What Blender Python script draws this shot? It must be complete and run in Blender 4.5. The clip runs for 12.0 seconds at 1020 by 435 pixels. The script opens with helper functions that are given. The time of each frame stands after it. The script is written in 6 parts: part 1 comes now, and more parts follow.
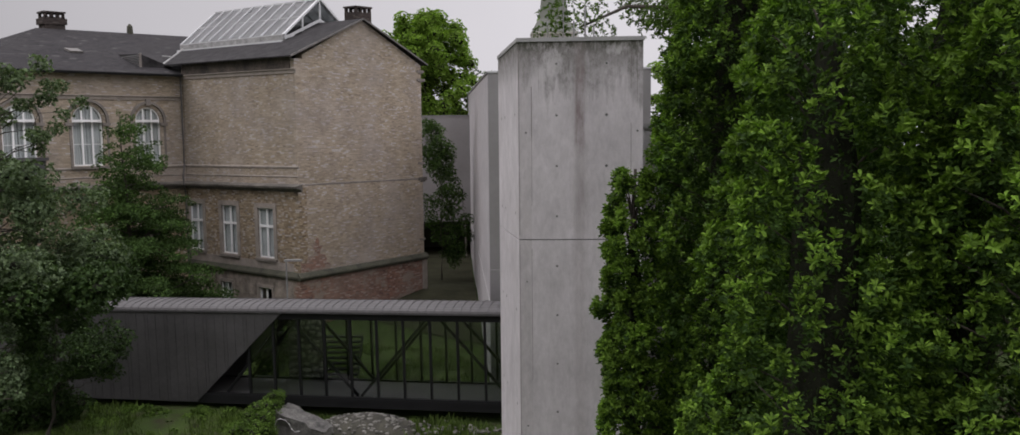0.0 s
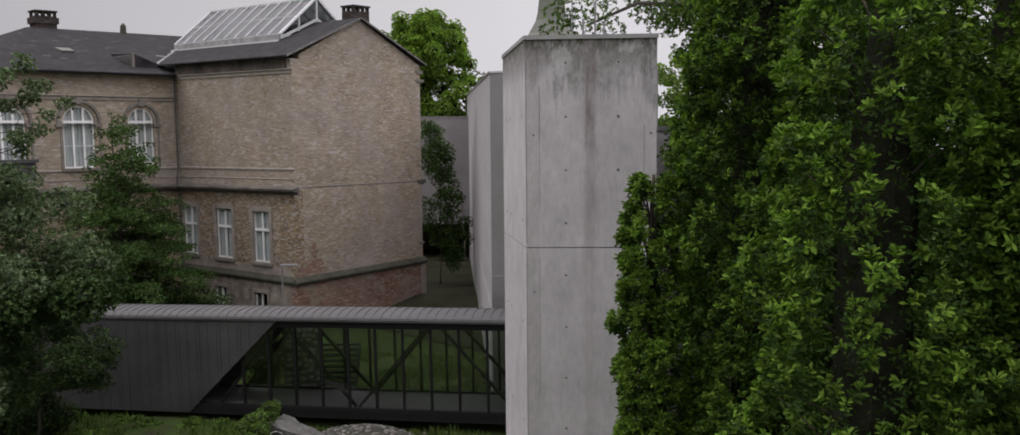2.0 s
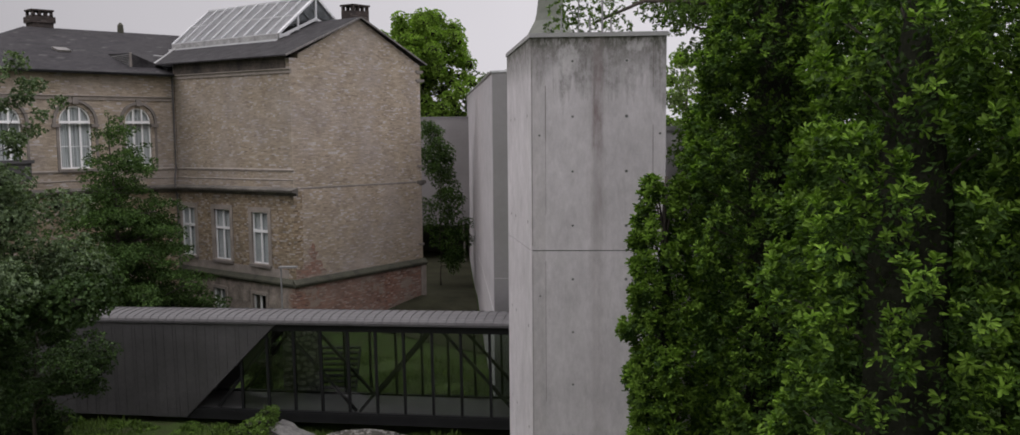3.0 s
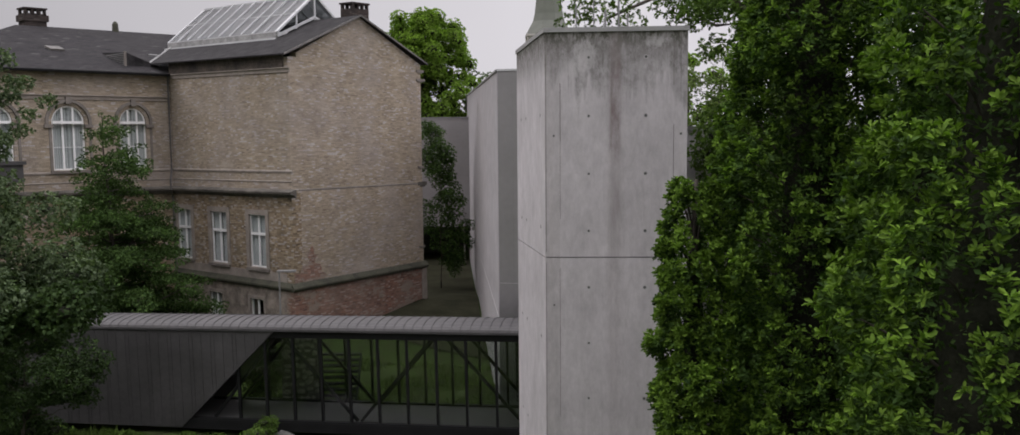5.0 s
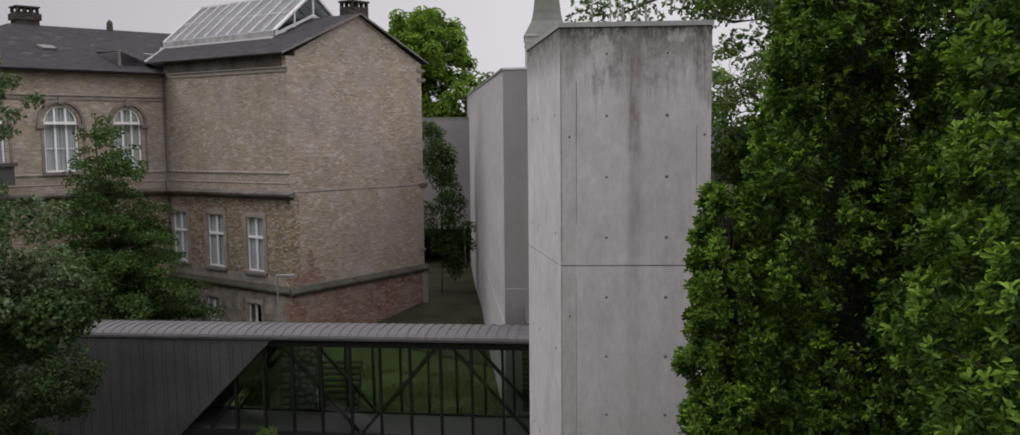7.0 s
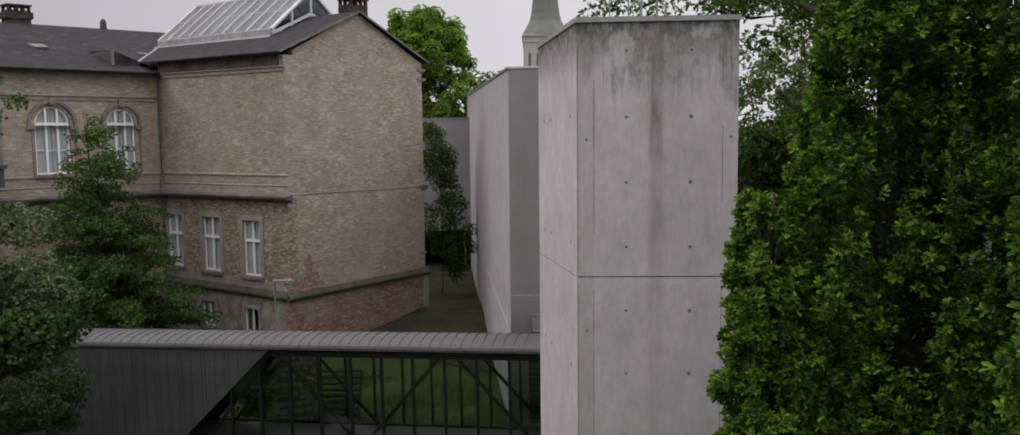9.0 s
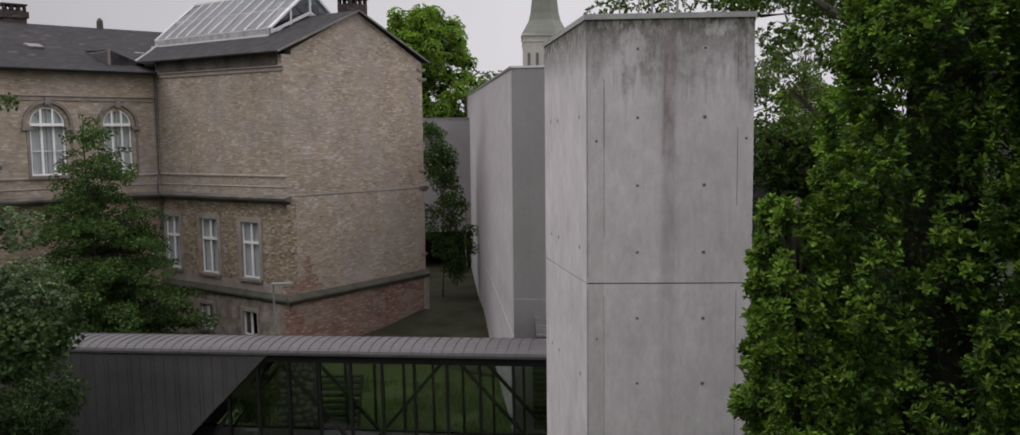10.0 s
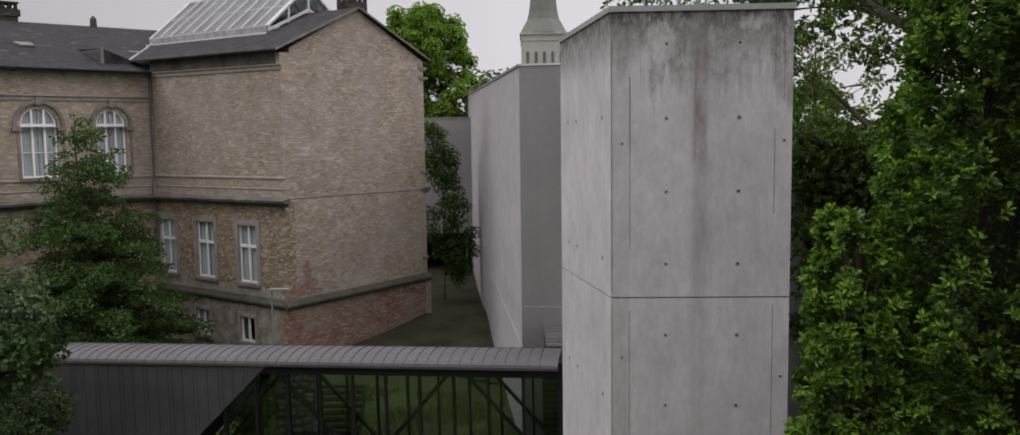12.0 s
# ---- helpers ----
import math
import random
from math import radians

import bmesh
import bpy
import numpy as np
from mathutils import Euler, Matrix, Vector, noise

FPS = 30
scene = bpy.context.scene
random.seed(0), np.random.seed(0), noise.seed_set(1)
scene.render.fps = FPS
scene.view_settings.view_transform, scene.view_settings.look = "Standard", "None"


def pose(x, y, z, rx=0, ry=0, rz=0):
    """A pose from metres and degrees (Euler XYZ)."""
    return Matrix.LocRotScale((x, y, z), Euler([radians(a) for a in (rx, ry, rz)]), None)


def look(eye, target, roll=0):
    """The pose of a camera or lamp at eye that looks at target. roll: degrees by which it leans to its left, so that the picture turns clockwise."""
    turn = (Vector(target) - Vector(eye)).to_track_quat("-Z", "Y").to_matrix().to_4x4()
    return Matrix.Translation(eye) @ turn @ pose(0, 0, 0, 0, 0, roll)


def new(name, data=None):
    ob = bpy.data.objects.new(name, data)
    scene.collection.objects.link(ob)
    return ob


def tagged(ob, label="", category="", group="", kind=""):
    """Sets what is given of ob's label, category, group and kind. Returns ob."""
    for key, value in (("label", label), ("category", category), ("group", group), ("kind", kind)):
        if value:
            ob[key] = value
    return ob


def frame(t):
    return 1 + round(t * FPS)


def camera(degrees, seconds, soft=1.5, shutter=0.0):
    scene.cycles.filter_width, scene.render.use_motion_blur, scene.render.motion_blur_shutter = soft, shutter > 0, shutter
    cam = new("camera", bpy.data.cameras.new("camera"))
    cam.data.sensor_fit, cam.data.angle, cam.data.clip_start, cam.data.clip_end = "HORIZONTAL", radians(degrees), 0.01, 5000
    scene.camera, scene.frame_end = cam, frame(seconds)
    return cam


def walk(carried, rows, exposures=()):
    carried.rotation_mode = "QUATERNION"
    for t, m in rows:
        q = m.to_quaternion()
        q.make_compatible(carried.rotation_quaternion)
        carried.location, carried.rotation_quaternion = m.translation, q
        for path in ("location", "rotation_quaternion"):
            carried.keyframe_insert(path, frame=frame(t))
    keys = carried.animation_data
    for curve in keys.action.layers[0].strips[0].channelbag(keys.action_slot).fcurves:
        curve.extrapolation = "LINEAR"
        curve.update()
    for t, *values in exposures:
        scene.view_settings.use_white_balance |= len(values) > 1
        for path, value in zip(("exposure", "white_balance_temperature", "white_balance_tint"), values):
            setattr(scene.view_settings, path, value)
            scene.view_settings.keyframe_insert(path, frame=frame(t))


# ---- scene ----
cam = camera(66.2, 12.0)
PATH = [
    (0, (30.657, -24.629, 8.083), (24.789, -16.577, 7.209), -0.55),
    (1, (30.351, -24.341, 8.112), (24.498, -16.277, 7.246), -0.53),
    (2, (30.028, -24.082, 8.125), (24.190, -16.008, 7.266), -0.51),
    (3, (29.695, -23.841, 8.130), (23.871, -15.756, 7.277), -0.50),
    (4, (29.355, -23.605, 8.134), (23.545, -15.510, 7.286), -0.50),
    (5, (29.012, -23.368, 8.140), (23.216, -15.262, 7.296), -0.51),
    (6, (28.668, -23.121, 8.152), (22.885, -15.006, 7.311), -0.52),
    (7, (28.322, -22.862, 8.172), (22.552, -14.738, 7.333), -0.54),
    (8, (27.974, -22.588, 8.199), (22.216, -14.455, 7.361), -0.57),
    (9, (27.621, -22.301, 8.233), (21.875, -14.160, 7.393), -0.60),
    (10, (27.260, -22.003, 8.271), (21.525, -13.855, 7.428), -0.65),
    (11, (26.884, -21.700, 8.308), (21.160, -13.545, 7.460), -0.70),
    (12, (26.488, -21.400, 8.338), (20.774, -13.239, 7.484), -0.75),
]
walk(cam, [(t, look(eye, target, roll)) for t, eye, target, roll in PATH], [(0, 0.0, 6420, 15.0), (12, 0.0, 6420, 15.0)])

# ---- world and light: an even overcast sky and a wide, weak sun ----
SUN_EL, SUN_AZ = 48.0, 143.0
world = bpy.data.worlds.new("overcast")
scene.world = world
world.use_nodes = True
wn, wl = world.node_tree.nodes, world.node_tree.links
wn.clear()
w_out, w_bg = wn.new("ShaderNodeOutputWorld"), wn.new("ShaderNodeBackground")
w_sky = wn.new("ShaderNodeTexSky")
w_sky.sky_type, w_sky.sun_disc = "NISHITA", False
w_sky.sun_elevation, w_sky.sun_rotation = radians(SUN_EL), radians(SUN_AZ)
w_sky.air_density, w_sky.dust_density = 1.0, 4.0
w_hsv = wn.new("ShaderNodeHueSaturation")
w_hsv.inputs["Saturation"].default_value = 0.0
w_hsv.inputs["Value"].default_value = 0.002
w_co, w_sep, w_ramp = wn.new("ShaderNodeTexCoord"), wn.new("ShaderNodeSeparateXYZ"), wn.new("ShaderNodeValToRGB")
w_ramp.color_ramp.elements[0].position, w_ramp.color_ramp.elements[0].color = 0.0, (0.80, 0.79, 0.805, 1)
w_low = w_ramp.color_ramp.elements.new(0.24)
w_low.color = (0.82, 0.81, 0.825, 1)
w_ramp.color_ramp.elements[2].position, w_ramp.color_ramp.elements[2].color = 0.95, (3.8, 3.8, 3.85, 1)
w_noise = wn.new("ShaderNodeTexNoise")
w_noise.inputs["Scale"].default_value, w_noise.inputs["Detail"].default_value = 2.2, 4.0
w_cloud = wn.new("ShaderNodeMapRange")
w_cloud.inputs["From Min"].default_value, w_cloud.inputs["From Max"].default_value = 0.3, 0.7
w_cloud.inputs["To Min"].default_value, w_cloud.inputs["To Max"].default_value = 0.94, 1.04
w_mul = wn.new("ShaderNodeMix")
w_mul.data_type, w_mul.blend_type = "RGBA", "MULTIPLY"
w_mul.inputs[0].default_value = 1.0
w_add = wn.new("ShaderNodeMix")
w_add.data_type, w_add.blend_type = "RGBA", "ADD"
w_add.inputs[0].default_value = 1.0
wl.new(w_co.outputs["Generated"], w_sep.inputs[0])
wl.new(w_co.outputs["Generated"], w_noise.inputs["Vector"])
wl.new(w_sep.outputs["Z"], w_ramp.inputs[0])
wl.new(w_noise.outputs[0], w_cloud.inputs["Value"])
w_dot = wn.new("ShaderNodeVectorMath")
w_dot.operation = "DOT_PRODUCT"
w_dot.inputs[1].default_value = (0.5, 0.85, 0.0)
w_thin = wn.new("ShaderNodeMapRange")
w_thin.inputs["From Min"].default_value, w_thin.inputs["From Max"].default_value = -0.22, 0.40
w_thin.inputs["To Min"].default_value, w_thin.inputs["To Max"].default_value = 0.63, 1.0
w_both = wn.new("ShaderNodeMath")
w_both.operation = "MULTIPLY"
wl.new(w_co.outputs["Generated"], w_dot.inputs[0])
wl.new(w_dot.outputs["Value"], w_thin.inputs["Value"])
wl.new(w_cloud.outputs[0], w_both.inputs[0])
wl.new(w_thin.outputs[0], w_both.inputs[1])
wl.new(w_ramp.outputs[0], w_mul.inputs[6])
wl.new(w_both.outputs[0], w_mul.inputs[7])
wl.new(w_sky.outputs[0], w_hsv.inputs["Color"])
wl.new(w_mul.outputs[2], w_add.inputs[6])
wl.new(w_hsv.outputs[0], w_add.inputs[7])
wl.new(w_add.outputs[2], w_bg.inputs["Color"])
wl.new(w_bg.outputs[0], w_out.inputs["Surface"])
w_bg.inputs["Strength"].default_value = 0.85
sun = new("sun", bpy.data.lights.new("sun", "SUN"))
sun.data.energy, sun.data.angle, sun.data.color = 0.7, radians(40), (1.0, 0.97, 0.94)
sun.matrix_world = pose(0, 0, 60, 90 - SUN_EL, 0, SUN_AZ - 180)


# ---- small tools ----
def cube(bm, x0, x1, y0, y1, z0, z1, m=None):
    c = [bm.verts.new((x, y, z)) for z in (z0, z1) for x, y in ((x0, y0), (x1, y0), (x1, y1), (x0, y1))]
    if m is not None:
        for v in c:
            v.co = m @ v.co
    for f in ((3, 2, 1, 0), (4, 5, 6, 7), (0, 1, 5, 4), (1, 2, 6, 5), (2, 3, 7, 6), (3, 0, 4, 7)):
        bm.faces.new([c[i] for i in f])
    return c


def prism(bm, outline, z0, z1, m=None):
    """An upright prism over a plan outline; z0 and z1 may be lists, a height for each corner."""
    n = len(outline)
    lo = z0 if isinstance(z0, (list, tuple)) else [z0] * n
    hi = z1 if isinstance(z1, (list, tuple)) else [z1] * n
    a = [bm.verts.new((p[0], p[1], z)) for p, z in zip(outline, lo)]
    b = [bm.verts.new((p[0], p[1], z)) for p, z in zip(outline, hi)]
    if m is not None:
        for v in a + b:
            v.co = m @ v.co
    bm.faces.new(a[::-1]), bm.faces.new(b)
    for i in range(n):
        j = (i + 1) % n
        bm.faces.new((a[i], a[j], b[j], b[i]))


def extrusion(bm, section, length, m):
    """A section in (y, z) drawn along local x from 0 to length, placed by m."""
    a = [bm.verts.new(m @ Vector((0, y, z))) for y, z in section]
    b = [bm.verts.new(m @ Vector((length, y, z))) for y, z in section]
    bm.faces.new(a[::-1]), bm.faces.new(b)
    for i in range(len(section)):
        j = (i + 1) % len(section)
        bm.faces.new((a[i], a[j], b[j], b[i]))


def pierced(bm, outline, holes, depth, m):
    """A wall slab in local (x, z) with openings right through it, depth thick along local y."""
    edges = []
    for loop in [outline, *holes]:
        vs = [bm.verts.new((p[0], 0, p[1])) for p in loop]
        edges += [bm.edges.new((vs[i], vs[(i + 1) % len(vs)])) for i in range(len(vs))]
    made = bmesh.ops.triangle_fill(bm, use_beauty=True, use_dissolve=False, edges=edges)
    faces = [f for f in made["geom"] if isinstance(f, bmesh.types.BMFace)]
    out = bmesh.ops.extrude_face_region(bm, geom=faces)
    moved = [v for v in out["geom"] if isinstance(v, bmesh.types.BMVert)]
    bmesh.ops.translate(bm, verts=moved, vec=(0, depth, 0))
    bmesh.ops.recalc_face_normals(bm, faces=bm.faces[:])
    bm.transform(m)


def tube(bm, pts, radii, sides=8):
    rings = []
    for i, p in enumerate(pts):
        p = Vector(p)
        way = (Vector(pts[min(i + 1, len(pts) - 1)]) - Vector(pts[max(i - 1, 0)])).normalized()
        a = way.orthogonal().normalized()
        b = way.cross(a)
        rings.append([bm.verts.new(p + radii[i] * (math.cos(k * math.tau / sides) * a + math.sin(k * math.tau / sides) * b)) for k in range(sides)])
    for r, s in zip(rings, rings[1:]):
        best = min(range(sides), key=lambda o: (r[0].co - s[o].co).length)
        for k in range(sides):
            bm.faces.new((r[k], r[(k + 1) % sides], s[(k + 1 + best) % sides], s[(k + best) % sides]))
    bm.faces.new(rings[0][::-1]), bm.faces.new(rings[-1])


def soften(bm, w=0.01, segments=1):
    sharp = [e for e in bm.edges if len(e.link_faces) == 2 and e.calc_face_angle(0) > 0.6]
    bmesh.ops.bevel(bm, geom=sharp, offset=w, segments=segments, affect="EDGES", clamp_overlap=True)


def mesh_of(name, bm, material, smooth=False):
    bmesh.ops.recalc_face_normals(bm, faces=bm.faces[:])
    me = bpy.data.meshes.new(name)
    bm.to_mesh(me)
    bm.free()
    me.materials.append(material)
    if smooth:
        me.shade_smooth()
    return me


def part(name, bm, material, parent, label="", smooth=False, at=None):
    """Links a bmesh as one mesh object under a thing or a part."""
    me = bm if isinstance(bm, bpy.types.Mesh) else mesh_of(name, bm, material, smooth)
    ob = new(name, me)
    ob.parent = parent
    if at is not None:
        ob.matrix_local = at
    return tagged(ob, label)


def thing(name, label, category, group="", m=None, kind=""):
    ob = new(name)
    ob.matrix_world = m if m is not None else Matrix()
    return tagged(ob, label, category, group, kind)


def solid(name, bm, material, label="", category="", group="", kind="", m=None, smooth=False):
    ob = new(name, mesh_of(name, bm, material, smooth))
    if m is not None:
        ob.matrix_world = m
    return tagged(ob, label, category, group, kind)


def frame_of(origin, right, inward):
    """Local x runs along right, y inward, z up."""
    r, i = Vector((*right, 0)).normalized(), Vector((*inward, 0)).normalized()
    return Matrix(((r.x, i.x, 0, origin[0]), (r.y, i.y, 0, origin[1]), (0, 0, 1, origin[2]), (0, 0, 0, 1)))


# ---- materials ----
class Nodes:
    def __init__(self, name):
        self.m = bpy.data.materials.new(name)
        self.m.use_nodes = True
        self.t = self.m.node_tree
        self.bsdf = self.t.nodes["Principled BSDF"]
        self.co = self.t.nodes.new("ShaderNodeTexCoord").outputs["Object"]

    def add(self, kind, **inputs):
        n = self.t.nodes.new(kind)
        for k, v in inputs.items():
            self.put(n.inputs[k.replace("_", " ")], v)
        return n

    def put(self, socket, v):
        if isinstance(v, bpy.types.NodeSocket):
            self.t.links.new(v, socket)
        else:
            socket.default_value = (*v, 1) if isinstance(v, tuple) and len(v) == 3 and socket.type == "RGBA" else v

    def noise(self, scale, detail=4.0, rough=0.55, stretch=None, offset=0.0):
        co = self.co
        if stretch or offset:
            mp = self.add("ShaderNodeMapping", Vector=co)
            mp.inputs["Scale"].default_value = stretch or (1, 1, 1)
            mp.inputs["Location"].default_value = (offset, offset, offset)
            co = mp.outputs[0]
        return self.add("ShaderNodeTexNoise", Vector=co, Scale=scale, Detail=detail, Roughness=rough).outputs[0]

    def span(self, v, a, b, c=0.0, d=1.0):
        n = self.add("ShaderNodeMapRange", Value=v)
        for k, x in zip(("From Min", "From Max", "To Min", "To Max"), (a, b, c, d)):
            n.inputs[k].default_value = x
        return n.outputs[0]

    def math(self, op, a, b=0.0):
        n = self.t.nodes.new("ShaderNodeMath")
        n.operation = op
        self.put(n.inputs[0], a), self.put(n.inputs[1], b)
        return n.outputs[0]

    def mix(self, a, b, f, blend="MIX"):
        n = self.t.nodes.new("ShaderNodeMix")
        n.data_type, n.blend_type = "RGBA", blend
        self.put(n.inputs[0], f), self.put(n.inputs[6], a), self.put(n.inputs[7], b)
        return n.outputs[2]

    def grey(self, v):
        n = self.t.nodes.new("ShaderNodeCombineColor")
        for i in range(3):
            self.put(n.inputs[i], v)
        return n.outputs[0]

    def axes(self):
        return self.add("ShaderNodeSeparateXYZ", Vector=self.co).outputs

    def bump(self, height, strength=0.3, distance=0.02):
        n = self.add("ShaderNodeBump", Height=height, Strength=strength, Distance=distance)
        self.t.links.new(n.outputs[0], self.bsdf.inputs["Normal"])

    def done(self, colour, rough=0.8, metal=0.0, spec=None):
        self.put(self.bsdf.inputs["Base Color"], colour)
        self.put(self.bsdf.inputs["Roughness"], rough)
        self.put(self.bsdf.inputs["Metallic"], metal)
        if spec is not None:
            self.put(self.bsdf.inputs["Specular IOR Level"], spec)
        return self.m


def plain(name, colour, rough=0.7, metal=0.0, var=0.18, scale=1.5, fine=30.0, bump=0.15, spec=None):
    n = Nodes(name)
    big, small = n.noise(scale), n.noise(fine, 3.0)
    c = n.mix(colour, n.grey(n.span(big, 0.3, 0.7, 1 - var, 1 + var)), 1.0, "MULTIPLY")
    c = n.mix(c, n.grey(n.span(small, 0.3, 0.7, 1 - var / 2, 1 + var / 2)), 1.0, "MULTIPLY")
    if bump:
        n.bump(small, bump, 0.01)
    return n.done(c, n.span(big, 0.3, 0.7, rough - 0.08, min(1.0, rough + 0.08)), metal, spec)


def coursed(name, first, second, joint, row, width, stain, stain_amount=0.5, patch=None, patch_at=0.6, rough_face=1.0, wobble=0.02, pale=(0.42, 0.385, 0.37), dark=0.62, odd=0.12):
    """Coursed masonry on upright walls that stand along x or y: level courses of uneven height, each stone with its own tone."""
    n = Nodes(name)
    ax = n.axes()
    level = n.math("ADD", ax["Z"], n.math("MULTIPLY", n.math("SUBTRACT", n.noise(2.2, 3.0), 0.5), wobble))
    zz = n.math("ADD", n.math("DIVIDE", level, row), n.math("MULTIPLY", n.noise(1.0, 2.0, 0.5, (0.0, 0.0, 2.3)), 0.9))
    course, fz = n.math("FLOOR", zz), n.math("FRACT", zz)
    w1 = n.t.nodes.new("ShaderNodeTexWhiteNoise")
    w1.noise_dimensions = "1D"
    n.put(w1.inputs["W"], course)
    along = n.math("ADD", n.math("ADD", ax["X"], ax["Y"]), n.math("MULTIPLY", n.noise(3.1), wobble * 2))
    u = n.math("ADD", n.math("MULTIPLY", n.math("DIVIDE", along, width), n.span(w1.outputs[0], 0.0, 1.0, 0.62, 1.45)), n.math("MULTIPLY", w1.outputs[0], 37.0))
    cell, fu = n.math("FLOOR", u), n.math("FRACT", u)
    w2 = n.t.nodes.new("ShaderNodeTexWhiteNoise")
    w2.noise_dimensions = "2D"
    n.put(w2.inputs["Vector"], n.add("ShaderNodeCombineXYZ", X=course, Y=cell, Z=0.0).outputs[0])
    ch = n.add("ShaderNodeSeparateColor", Color=w2.outputs["Color"]).outputs
    c = n.mix(second, first, w2.outputs["Value"])
    c = n.mix(c, pale, n.span(ch[0], 1 - odd, 1 - odd * 0.5, 0.0, 0.75))
    c = n.mix(c, n.grey(dark), n.span(ch[1], odd, odd * 0.5, 0.0, 1.0), "MULTIPLY")
    gap = n.math("MAXIMUM", n.span(n.math("ABSOLUTE", n.math("SUBTRACT", fz, 0.5)), 0.36, 0.46), n.math("MULTIPLY", n.span(n.math("ABSOLUTE", n.math("SUBTRACT", fu, 0.5)), 0.455, 0.485), 0.8))
    c = n.mix(c, joint, n.math("MULTIPLY", gap, n.span(n.noise(2.7, 4.0, 0.6, offset=5.0), 0.3, 0.7, 0.35, 0.95)))
    c = n.mix(c, n.grey(n.span(n.noise(26.0, 3.0, 0.7, (1, 1, 1.8)), 0.32, 0.68, 0.86, 1.14)), 1.0, "MULTIPLY")
    big, mid = n.noise(0.35, 5.0, 0.6), n.noise(1.1, 5.0, 0.65, offset=7.0)
    c = n.mix(c, stain, n.span(big, 0.42, 0.72, 0.0, stain_amount))
    c = n.mix(c, n.grey(n.span(mid, 0.3, 0.7, 0.84, 1.12)), 1.0, "MULTIPLY")
    if patch:
        c = n.mix(c, patch, n.span(n.noise(0.9, 7.0, 0.68, (1, 1, 1.5), 3.0), patch_at, patch_at + 0.07, 0.0, 0.8))
    h = n.math("ADD", n.math("MULTIPLY", gap, -1.0), n.math("ADD", n.math("MULTIPLY", w2.outputs["Value"], 0.5), n.math("MULTIPLY", n.noise(14.0), 0.8 * rough_face)))
    n.bump(h, 0.7, 0.03)
    return n.done(c, 0.92, 0.0, 0.15)


